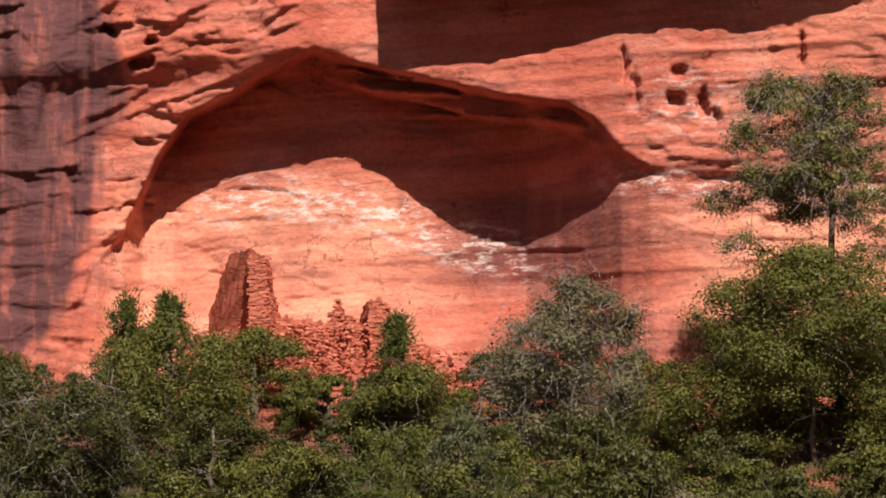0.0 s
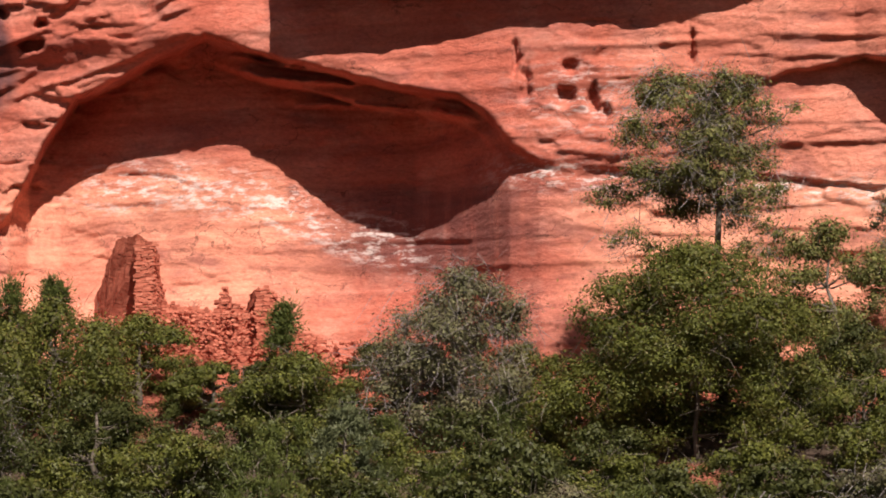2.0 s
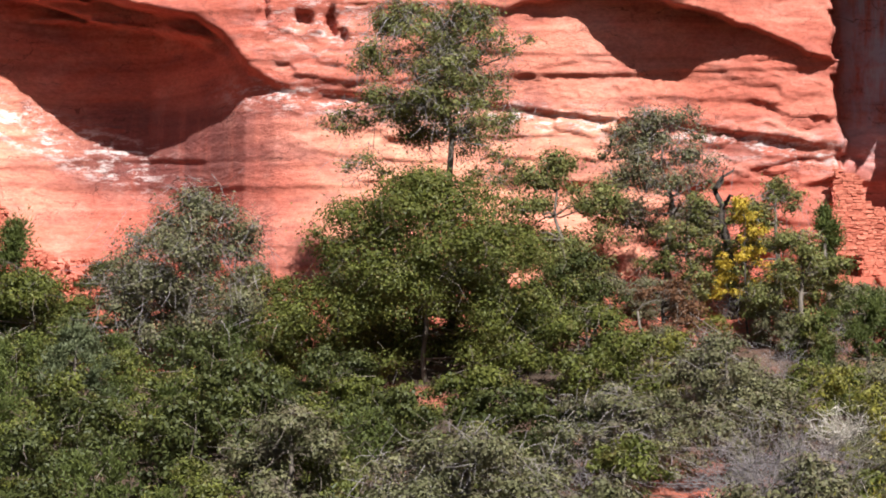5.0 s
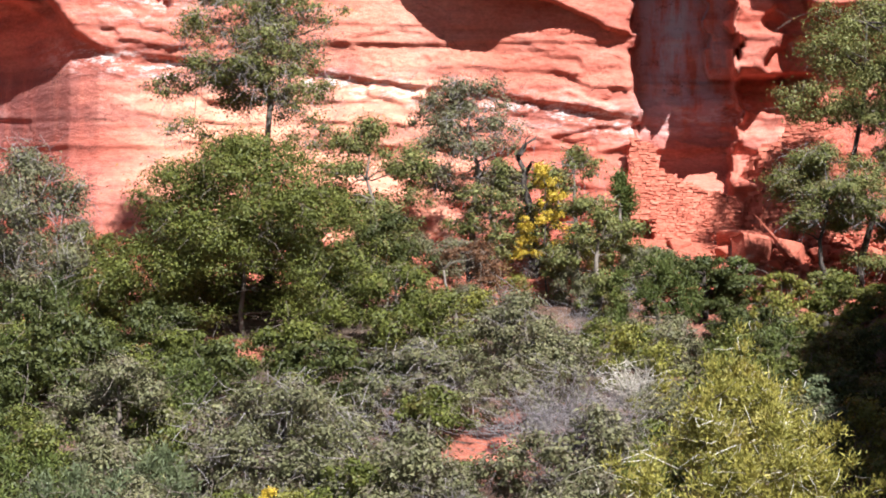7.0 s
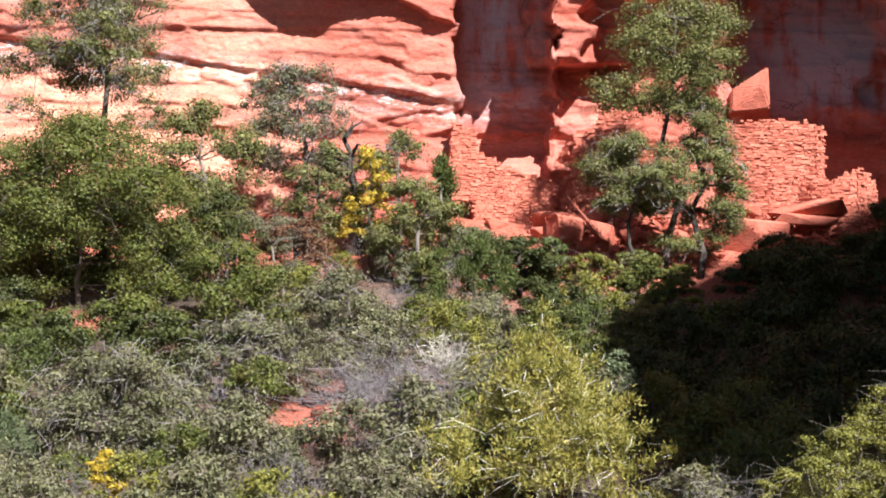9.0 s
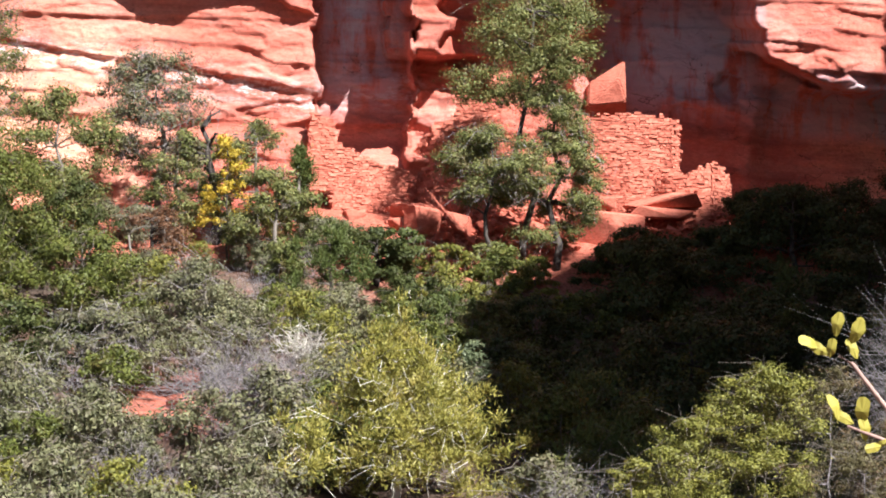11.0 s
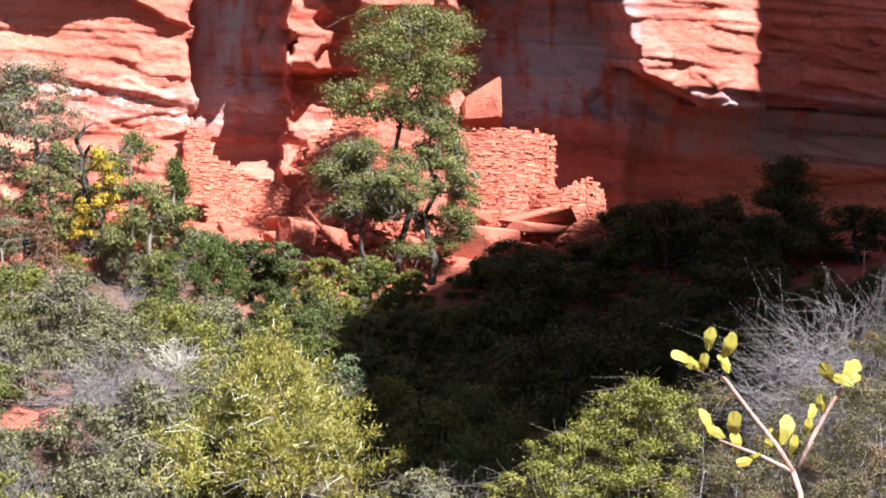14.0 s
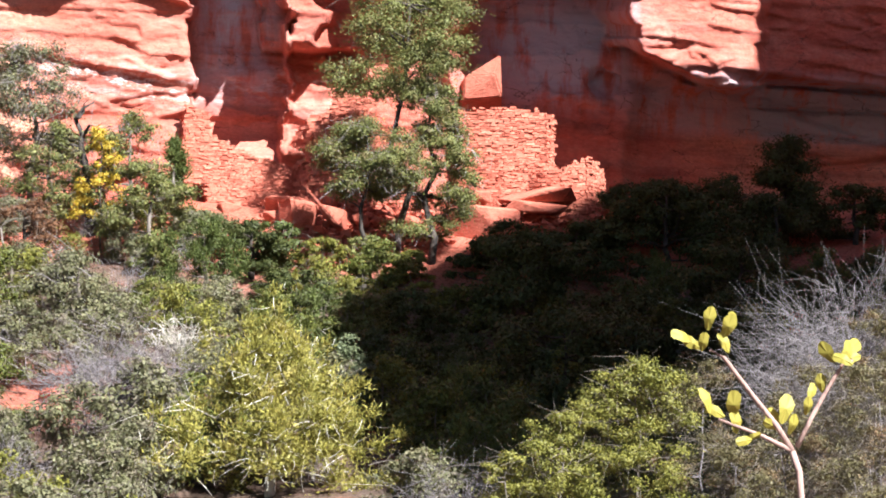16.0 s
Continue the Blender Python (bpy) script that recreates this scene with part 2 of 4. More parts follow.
def tube(points, radii, sides=5):
    points = [Vector(p) for p in points]
    verts, faces = [], []
    for k, p in enumerate(points):
        way = (points[min(k + 1, len(points) - 1)] - points[max(k - 1, 0)]).normalized()
        a = way.orthogonal().normalized()
        b = way.cross(a)
        for s in range(sides):
            w = 2 * math.pi * s / sides
            verts.append(p + radii[k] * (math.cos(w) * a + math.sin(w) * b))
    for k in range(len(points) - 1):
        for s in range(sides):
            t = (s + 1) % sides
            faces.append((k * sides + s, k * sides + t, k * sides + sides + t, k * sides + sides + s))
    faces.append(tuple(range(sides))[::-1])
    faces.append(tuple(range((len(points) - 1) * sides, len(points) * sides)))
    return verts, faces


def joined(pieces):
    verts, faces = [], []
    for v, f in pieces:
        n = len(verts)
        verts += [tuple(p) for p in v]
        faces += [tuple(i + n for i in q) for q in f]
    return verts, faces


def bent(a, b, r, sag=0.12, n=5):
    """A crooked line from a to b."""
    a, b = Vector(a), Vector(b)
    out = []
    for k in range(n):
        f = k / (n - 1)
        wob = Vector(r.uniform(-1, 1, 3)) * sag * (b - a).length * math.sin(math.pi * f)
        out.append(a.lerp(b, f) + wob)
    return out


# ---- ground ----
def ground_z(x, y):
    x, y = np.asarray(x, float), np.asarray(y, float)
    z = np.interp(y, [-900, -80, 0, 30, 50, 60, 66, 72, 80, 86, 92, 98, 104, 108, 140], [-30, -2, 0, 0.5, 1.2, 2.2, 3.4, 5.0, 7.3, 9.4, 11.8, 14.3, 17.0, 17.8, 18.5])
    z = z + 2.6 * np.exp(-((x - 19) / 6) ** 2 - ((y - 42) / 9) ** 2)
    z = z - 2.2 * np.exp(-((x - 22) / 8) ** 2 - ((y - 84) / 13) ** 2)
    z = z + 1.2 * np.exp(-((x + 34) / 14) ** 2 - ((y - 104) / 6) ** 2)
    z = z - 2.2 * np.exp(-((x - 12.4) / 3.0) ** 2 - ((y - 92.5) / 3.5) ** 2)
    near = np.exp(-(x / 4) ** 2 - ((y - 5) / 9) ** 2)
    return z + (1 - near) * (0.7 * grid_noise(x / 9, y / 9, 3) + 0.25 * grid_noise(x / 2.2, y / 2.2, 4)) - 0.25 * near


gx = np.concatenate([[-1800, -900, -400, -200, -110], np.arange(-62, 62.1, 0.6), [110, 200, 400, 900, 1800]])
gy = np.concatenate([[-1800, -900, -400, -150, -60, -20], np.arange(-6, 112, 0.6), [130, 200, 400, 900, 1800]])
GX, GY = np.meshgrid(gx, gy)
ground = new("ground", mesh_of("ground", np.stack([GX, GY, ground_z(GX, GY)], -1).reshape(-1, 3), sheet(len(gx), len(gy)), SOIL, True))
bare_soil = np.clip(step(94, 100, GY + 1.5 * grid_noise(GX / 3, GY / 3, 6)) + 1.2 * np.exp(-((GX - 4.4) / 3.4) ** 2 - ((GY - 79) / 4) ** 2) + step(0.15, 0.4, grid_noise(GX / 5, GY / 5, 8)) * step(85, 92, GY), 0, 1)
ground.data.attributes.new("bare", "FLOAT", "POINT").data.foreach_set("value", bare_soil.ravel().astype(np.float32))
tagged(ground, "dry red soil slope rising to the foot of the cliff", "ground", kind="structure")


# ---- cliff ----
def layers(u, v, tilt, tall, seed, jut, cover=0.35):
    """Beds that each jut over the one below, broken along their length."""
    n = (v + tilt * u) / tall + 0.45 * grid_noise(u / 7, v / 5, seed) + 0.12 * grid_noise(u * 0.7, v * 0.9, seed + 40)
    row = np.floor(n)
    keep = np.clip(cover - 0.1 + 3.0 * grid_noise(u / 3.2 + 3.7 * row, 9.1 * row, seed + 60, 3), 0, 1)
    f = n - row
    return jut * keep * (1 - f) ** 1.3 * step(0.0, 0.16, f)


def relief(u, v):
    """How far the rock stands out of the plane y = 108 at u along it and height v, and its stains."""
    wob = 0.5 * grid_noise(u / 4, v / 4, 11) + 0.12 * grid_noise(u * 1.3, v * 1.3, 12, 3)
    uu, vv = u + 0.35 * wob, v + 0.35 * wob + 0.07 * grid_noise(u * 0.8, v * 0.3, 18, 3)
    d = 3.0 + 0.0 * u
    # alcove under the arch
    lip = np.interp(uu, [-42, -39.8, -38.8, -37.3, -35.8, -34.3, -32.5, -30.8, -29.3, -28.3, -27.2, -26.2, -24.6, -22.1, -19.6, -17.1, -15.9, -14.7, -13.5, -11.3, -5], [15, 19.4, 23.5, 25.2, 28.4, 30.5, 31.1, 32.0, 32.6, 33.1, 32.6, 32.1, 31.6, 30.9, 30.2, 29.7, 28.9, 27.3, 26.6, 26.1, 25.5])
    deep = np.interp(u, [-41, -38.5, -37.3, -36.4, -35, -32.5, -29, -26, -22.2, -19, -17.5, -16.3, -14.8, -13.5, -11], [0, 0.1, 0.7, 2.6, 3.4, 3.1, 3.0, 3.4, 4.7, 5.0, 4.0, 2.8, 0.95, 0.3, 0.0])
    under = 1 - step(-0.36, 0.09, vv - lip)
    mid = 1 - step(-1.3, -1.1, vv - lip + 0.14 * grid_noise(u / 2, v * 2, 13))
    split = np.interp(u, [-29, -26.5, -17, -15], [0.0, 0.4, 0.35, 0.0])
    d = d - deep * ((1 - split) * under + split * mid)
    # thin beds that hang out of the alcove's roof
    for bv, bl, b0, b1, slope in ((30.75, 0.1, -27.0, -21.0, -0.16), (29.7, 0.09, -24.5, -19.0, -0.1), (31.3, 0.1, -27.5, -22.5, -0.2), (28.7, 0.16, -18.6, -15.9, -0.35)):
        line = bv + slope * (uu + 24 if b1 < -17 else uu + 17) + 0.18 * grid_noise(u / 1.5, 0 * v, 14, 3)
        d = d + 1.1 * np.exp(-((v - line) / bl) ** 2) * step(b0, b0 + 1, u) * step(b1, b1 - 1.5, u)
    # the wall of the alcove swells towards its floor
    d = d + 0.9 * step(22.0, 18, v) * step(-40, -36, u) * step(-10, -14, u)
    # buttress, undercut in steps that run with the arch
    above = vv - lip
    d = d + 1.3 * step(-37.5, -41, uu + 0.25 * (v - 25)) + 0.9 * step(-25.6, -28.0, uu) * step(31.5, 33.5, vv)
    flank = step(-28.2, -30.0, u) * step(-41.0, -38.6, u) * step(0.05, 0.6, above)
    d = d + flank * (layers(u, v, -0.3, 1.3, 15, 0.3, 0.35) + layers(u, v, -0.5, 2.6, 45, 0.36, 0.4))
    d = d + step(-37.8, -39.2, u) * (layers(u, v, 0.06, 1.5, 19, 0.16, 0.2) + 0.3 * np.tanh(5 * grid_noise(u / 1.6, v / 9, 20, 3)))
    # face over the alcove, middle wall and far wall
    d = d + layers(u, v, 0.12, 1.35, 23, 0.14, 0.2) * step(-26, -24.5, u) * step(-9, -12, u) * step(0.1, 0.5, above)
    d = d + layers(u, v, 0.05, 0.95, 16, 0.14, 0.25) * step(-13, -9.5, u) * step(10.2, 9.6, u) + layers(u, v, 0.1, 1.1, 17, 0.22, 0.3) * step(31.5, 33, u)
    d = d + layers(u, v, -0.02, 1.3, 26, 0.12, 0.1) * step(-36, -33, u) * step(-10, -14, u) * step(-0.6, -1.4, above)
    # beds: steps back and forth
    bed = grid_noise(u / 40 + 0 * v, v / 0.8 + 0.2 * grid_noise(u / 6, v / 3, 21), 22, 3)
    d = d + 0.09 * np.tanh(6.0 * bed) * np.interp(u, [-30, -28, -14, -10, 10, 12], [0.25, 0.5, 0.5, 0.7, 0.7, 0.75])
    # ledge line along the middle wall, with the niche under the overhang
    ledge = np.interp(u, [-14, -4, 3, 10], [26.4, 25.3, 24.6, 23.4])
    d = d - 0.3 * step(0.25, -0.05, v - ledge - 0.4 * wob) * step(-13, -10, u) * step(11, 9, u)
    over = np.interp(u, [-6, -4, 0, 1, 3.2, 5, 6.6, 8.5, 10.4], [29.9, 29.9, 30.1, 30.2, 29.8, 29.2, 28.6, 27.7, 27.2])
    d = d + np.interp(u, [-5, -3, 0, 1, 2.7, 4, 5, 6.3, 8.3, 10], [0.2, 0.35, 0.9, 1.6, 2.3, 2.5, 2.2, 1.3, 0.6, 0.4]) * step(-0.1, 0.1, v - over - 0.7 * wob - 0.25 * grid_noise(u * 0.8, v * 0.2, 27, 3)) * step(-5.5, -3, u) * step(10.8, 10.1, u)
    # bays, aretes and slabs
    ragged = u + 0.3 * wob + 0.4 * grid_noise(0 * u, v / 1.4, 28, 4) + 0.25 * grid_noise(0 * u, np.floor(v / 0.7) * 0.9, 29, 1)
    bay = lambda a, b, soft: step(a, a + soft, ragged) * step(b, b - soft, ragged)
    d = d - 3.0 * bay(10.2, 15.0, 0.3) * step(19.5, 21.5, v) - 1.2 * bay(10.0, 21.0, 0.8) * step(21.5, 19, v)
    d = d + 1.6 * bay(13.6, 15.2, 0.15) * step(25.1, 25.4, v + 0.2 * wob)
    d = d + 1.5 * bay(14.8 + 0.35 * np.sin(2.2 * v), 16.7 + 0.25 * np.sin(3.1 * v), 0.25) * step(25.0, 25.9, v + 0.5 * wob) - 1.4 * bay(16.6, 23.0, 0.8) * step(22.5, 24, v)
    d = d - 2.4 * bay(14.8, 18.6, 0.4) * step(25.5, 25.1, v + 0.4 * wob) * step(20.3, 21.3, v)
    d = d + 3.0 * bay(18.0, 23.4, 0.5) * step(28.4, 28.8, v + 0.4 * wob)
    d = d - 5.0 * bay(22.6, np.where(v + 0.4 * wob < np.interp(u, [31.5, 34, 35.4, 37, 39], [26.2, 25.0, 24.3, 24.1, 24.6]), 90, 31.9 - 0.3 * (v - 27)), 1.6) - 1.1 * bay(31.5, 60, 1.0) * step(25.0, 23.8, v)
    d = d + 2.2 * bay(31.6 - 0.3 * (v - 27), 38.8, 0.7) * step(-0.2, 0.3, v - np.interp(u, [31.5, 34, 35.4, 37, 39], [26.2, 25.0, 24.3, 24.1, 24.6]) + 0.5 * wob)
    d = d - 0.9 * step(0.3, -0.05, v - 24.9 + 0.085 * (u - 39)) * step(36.5, 38.5, u) + 0.5 * step(0.3, -0.05, v - 23.4 + 0.26 * (u - 38)) * step(36, 38, u)
    # unseen rim high above, its depth set so that it shades the bays
    rim = np.interp(u + 0.7 * grid_noise(u / 3, np.minimum(v, 36) / 1.5, 39), [-25.2, -24.7, -19.5, -13.5, -8.3, -5.4, -2.6, 1, 8, 13, 15, 16.7, 17.4, 18.8, 19.3, 20.2, 21.5, 24, 37, 39, 42, 48], [0, 5.9, 5.8, 5.2, 5.5, 5.2, 4.8, 5.0, 5.2, 6.2, 9.6, 9.7, 8.2, 8.2, 9.9, 9.9, 8.6, 8.4, 8.3, 4.5, 4.0, 4.0])
    d = np.where(v > 34.9, np.maximum(d, d + (rim - d) * step(35.2, 35.7, v + 0.3 * wob)), d)
    # broken plates and grain
    p1, g1 = slabs(u / 2.8 + 0.4 * wob + 0.25 * v, v / 0.85 + 0.35 * wob, 31, 55.0)
    p2, _ = slabs(u / 0.95 + 0.3 * wob + 0.3 * v, v / 0.45 + 0.4 * wob, 32, 40.0)
    patchy = step(-0.15, 0.35, grid_noise(u / 5, v / 2.5, 33))
    rough = np.interp(u, [-40, -36, -29, -16, -11, 3, 10], [0.6, 1.0, 0.5, 0.25, 0.4, 0.55, 0.75])
    rough = rough * (0.25 + 0.75 * patchy) * np.where((u > -36) & (u < -13), 1 - 0.6 * step(-0.5, -2.0, above), 1)
    d = d + rough * (0.3 * p1 + 0.15 * p2) - 0.1 * rough * step(0.03, 0.0, g1) * step(-0.05, 0.25, grid_noise(u / 2.5, v / 1.2, 36))
    d = d + 0.3 * grid_noise(u / 6, v / 5, 34, 2) + 0.04 * grid_noise(u * 2, v * 3, 35)
    for line, slope, much, wide in ((24.65, -0.05, 1.4, 0.16), (23.4, -0.02, 0.5, 0.1), (22.1, -0.05, 0.5, 0.1), (20.1, 0.15, 0.6, 0.15)):
        d = d - much * np.exp(-((v - line - slope * (u - 39) - 0.15 * wob) / wide) ** 2) * step(37.0, 38.5, u)
    # niches weathered into the face
    for nu, nv, ru, rv, depth in ((-12.15, 30.6, 0.38, 0.3, 0.45), (-12.4, 29.3, 0.5, 0.45, 0.5), (-11.2, 29.1, 0.28, 0.7, 0.6), (-10.7, 28.5, 0.25, 0.4, 0.4), (-14.5, 31.2, 0.16, 0.7, 0.45), (-14.1, 30.0, 0.2, 0.8, 0.35), (-9.2, 29.2, 0.2, 0.6, 0.6), (-7.05, 31.2, 0.14, 0.7, 0.5),
                                  (-36.4, 32.9, 0.55, 0.28, 1.0), (-38.0, 34.6, 0.5, 0.25, 0.8), (-35.9, 34.0, 0.3, 0.3, 0.7), (30.4, 24.3, 0.8, 0.6, 0.7)):
        d = d - depth * step(1.3, 0.5, np.hypot((uu - nu + 0.3 * grid_noise(u * 1.6, v * 1.6, 37)) / ru, (vv - nv + 0.35 * grid_noise(u * 1.8, v * 1.4, 38)) / rv))
    edge = np.interp(v, [19, 20.6, 22.6, 24.3, 27, 30.7, 33.4, 36.2], [-45, -42.5, -40.8, -39.7, -39.3, -38.2, -38.4, -39.3])
    varnish = step(1.0, -0.3, u - 0.4 - edge + 1.6 * grid_noise(u / 0.9, v / 7, 51, 3) + 0.9 * grid_noise(u / 2, v / 2, 52))
    varnish = np.clip(varnish + 0.15 * step(20, 24, u) * step(34, 31, u) + 0.7 * step(26.3, 25.0, v) * step(20.5, 23, v) * step(-12, -16, u) * step(-25, -20, u), 0, 1)
    crust = np.clip(step(-36, -32, u) * step(-17, -20, u) * 0.85 * np.exp(-((v - np.interp(u, [-34, -30, -26, -22, -19], [26.2, 26.3, 25.5, 23.8, 22.9])) / 1.1) ** 4) + np.exp(-((v - ledge + 0.3) / 0.6) ** 2) * step(-17, -13, u) * step(11, 10, u) + 0.7 * np.exp(-((u + 11.5) / 2.5) ** 2 - ((v - 29.3) / 1.5) ** 2), 0, 1)
    crust = np.clip(crust + 0.5 * step(10, 12, u) * np.exp(-((v - 23.6) / 0.8) ** 2) * step(17, 14, u), 0, 1)
    # grey patches; past u = 37 also raised to lift the shaded wall
    grey = np.clip(1.3 * np.exp(-((u - 28.4) / 2.4) ** 2 - ((v - 25.8) / 1.6) ** 2) + 1.3 * np.exp(-((u - 12.0) / 0.7) ** 2 - ((v - 28) / 2.2) ** 2) + 0.6 * step(31, 33, u) * step(25.6, 24.6, v) * step(21.5, 22.5, v) + 0.45 * step(10.2, 11, u) * step(15, 14, u) * step(22, 24, v) + 0.5 * step(23, 25, u) * step(22, 24, v) * step(33, 31, u) + 0.95 * step(37, 39.5, u) * step(24.9, 24.4, v) * step(21.0, 22.5, v), 0, 1)
    # paler middle rock; the alcove and far right terms paint extra brightness
    pale = np.clip(0.85 * step(-39, -37, u) * step(-20, -27, u) * step(28.5, 25.0, v) + 0.9 * step(-14, -10, u) * step(5, 0, u) * step(25.6, 24.4, v) + 0.3 * step(-12, -9, u) * step(6.5, 2.5, u) + 0.6 * step(33, 37, u) * step(25, 24.4, v), 0, 1)
    return d, varnish, crust, grey, pale


cu = np.concatenate([np.linspace(-160, -52, 30), np.arange(-48, 48, 0.1), np.linspace(50, 160, 30)])
cv = np.concatenate([np.arange(11.0, 16.0, 0.4), np.arange(16.2, 36.6, 0.085), np.linspace(37, 56, 14)])
U, V = np.meshgrid(cu, cv)
D, VARNISH, CRUST, GREY, PALE = relief(U, V)
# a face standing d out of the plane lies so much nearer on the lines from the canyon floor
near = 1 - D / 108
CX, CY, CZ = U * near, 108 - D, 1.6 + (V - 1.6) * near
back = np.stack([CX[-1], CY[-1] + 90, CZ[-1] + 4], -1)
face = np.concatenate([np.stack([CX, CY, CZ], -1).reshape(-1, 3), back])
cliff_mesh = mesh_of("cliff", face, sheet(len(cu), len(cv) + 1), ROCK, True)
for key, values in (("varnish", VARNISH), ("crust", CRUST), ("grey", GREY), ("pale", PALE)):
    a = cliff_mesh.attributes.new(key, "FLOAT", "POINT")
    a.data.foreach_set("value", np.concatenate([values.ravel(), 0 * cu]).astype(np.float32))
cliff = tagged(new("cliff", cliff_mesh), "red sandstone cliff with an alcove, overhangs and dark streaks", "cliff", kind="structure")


# ---- the unseen ridge across the side canyon, shaped to cast the slope's shade ----
def ridge():
    us = np.linspace(0, 1, 60)
    hs = np.linspace(0, 1, 50)
    A, H = np.meshgrid(us, hs)
    z = -2 + 112 * H
    left = np.interp(z, [-5, 20, 31, 50, 60, 70, 78, 82.4, 85, 89, 93, 100, 112], [21.5, 22.5, 25, 33.2, 38.0, 44.8, 54.0, 63.8, 66.4, 68, 69.2, 70.5, 72])
    ang = np.pi * (A - 0.5)
    x = left + 45 * (1 - np.cos(ang)) + 0.7 * grid_noise(A * 14, z / 7, 41) + 0.9 * grid_noise(0 * A, z / 2.6, 42, 3)
    y = 40 + 14 * np.sin(ang) * (1 + 2.0 * np.abs(np.sin(ang)) ** 3)
    return np.stack([x, y, z], -1).reshape(-1, 3), sheet(60, 50)


rv, rf = ridge()
tagged(new("ridge", mesh_of("ridge", rv, rf, ROCK, True)), "unseen steep red rock ridge, added to cast the shade on the slope", "rock ridge", kind="structure")


# ---- plants ----
def leaves(r, centres, radii, count, size, flat=1.0, spread=0.5):
    """Small leaf blades gathered in clumps: vertices and faces."""
    centres, radii = np.asarray(centres, float), np.asarray(radii, float)
    w = radii**2
    k = r.choice(len(centres), count, p=w / w.sum())
    way = r.normal(size=(count, 3))
    way /= np.linalg.norm(way, axis=1)[:, None]
    dist = np.where(r.uniform(size=count) < 0.6, r.uniform(0.05, 1, count) ** 0.5, np.minimum(0.85 * np.abs(r.normal(size=count)), 1.6))
    p = centres[k] + way * (radii[k] * dist)[:, None] * np.array([1, 1, flat])
    n = 1.2 * way + 0.45 * r.normal(size=(count, 3)) + np.array([0, 0, 0.6])
    n /= np.linalg.norm(n, axis=1)[:, None]
    a = np.cross(n, r.normal(size=(count, 3)))
    a /= np.linalg.norm(a, axis=1)[:, None]
    b = np.cross(n, a)
    s = (size * r.uniform(0.6, 1.35, count))[:, None]
    v = np.stack([p - a * s, p + a * s * 0.8 + b * s * 0.55, p + a * s * 0.8 - b * s * 0.55 + n * s * 0.15], 1)
    return v.reshape(-1, 3), np.arange(3 * count).reshape(-1, 3)


def sprays(r, centres, radii, count, size, rise=0.5):
    """Scaly sprays of a juniper: narrow blades that point outwards and up."""
    centres, radii = np.asarray(centres, float), np.asarray(radii, float)
    w = radii**2
    k = r.choice(len(centres), count, p=w / w.sum())
    way = r.normal(size=(count, 3))
    way /= np.linalg.norm(way, axis=1)[:, None]
    p = centres[k] + way * (radii[k] * 0.66 * np.abs(r.normal(size=count)) ** 0.8)[:, None]
    a = way * 0.7 + np.array([0, 0, rise]) + 0.45 * r.normal(size=(count, 3))
    a /= np.linalg.norm(a, axis=1)[:, None]
    b = np.cross(a, r.normal(size=(count, 3)))
    b /= np.linalg.norm(b, axis=1)[:, None]
    s = (size * r.uniform(0.6, 1.5, count))[:, None]
    v = np.stack([p - a * s * 0.6 - b * s * 0.22, p - a * s * 0.6 + b * s * 0.22, p + a * s], 1)
    return v.reshape(-1, 3), np.arange(3 * count).reshape(-1, 3)


def plant(name, x, y, label, category, group=""):
    ob = new(name)
    ob.location = (x, y, float(ground_z(x, y)) - 0.15)
    return tagged(ob, label, category, group)


def crown_clumps(r, n, width, depth, low, high, lean=(0, 0), size=0.12, dome=0.0, cone=False):
    """Centres and radii of clumps on the boughs of an uneven crown between two heights. dome: how wide it stays towards the ground."""
    cs, rs = [], []
    h = high - low
    boughs = [(r.uniform(0, 2 * math.pi), (k + r.uniform(0, 1)) / max(8, n // 3), r.uniform(0.75, 1.1)) for k in range(max(8, n // 3))]
    for k in range(n):
        a, t, far = boughs[k % len(boughs)]
        a, t = a + r.normal() * 0.35, min(max(t + r.normal() * 0.05, 0), 1)
        tree_like, dome_like = math.sin(math.pi * (0.14 + 0.76 * t)) ** 0.6, (1 - t**2.2) ** 0.5
        reach = (1.03 - t) ** 0.75 * far if cone else (tree_like * (1 - dome) + dome_like * dome + 0.08) * far
        q = r.uniform(0.1, 1) ** 0.55
        rad = size * min(width, h * 1.5) * r.uniform(0.55, 1.2)
        cs.append((lean[0] * t + math.cos(a) * q * reach * (width / 2 - rad * 0.5), lean[1] * t + math.sin(a) * q * reach * (depth / 2 - rad * 0.5), low + rad * 0.4 + t * (h - rad * 1.1)))
        rs.append(rad)
    return cs, rs


def limbs(r, top, centres, trunk, radius, n=14, twigs=0):
    """A tapered, crooked trunk with limbs out to the clumps."""
    pieces = [tube(trunk, [radius * (1 - 0.75 * k / (len(trunk) - 1)) for k in range(len(trunk))], 7)]
    pick = r.permutation(len(centres))[:n]
    for k in pick:
        c = Vector(centres[k])
        base = min(trunk[1:], key=lambda p: (Vector(p) - c).length + 0.6 * max(0, p[2] - c.z))
        pieces.append(tube(bent(base, c, r, 0.1), [radius * q for q in (0.34, 0.24, 0.16, 0.1, 0.04)], 5 if twigs else 4))
        for _ in range(twigs):
            e = c + Vector(r.normal(size=3)) * (c - Vector(base)).length * 0.28
            pieces.append(tube(bent(Vector(base).lerp(c, 0.65), e, r, 0.12, 4), [radius * q for q in (0.09, 0.065, 0.045, 0.02)], 3))
    return joined(pieces)


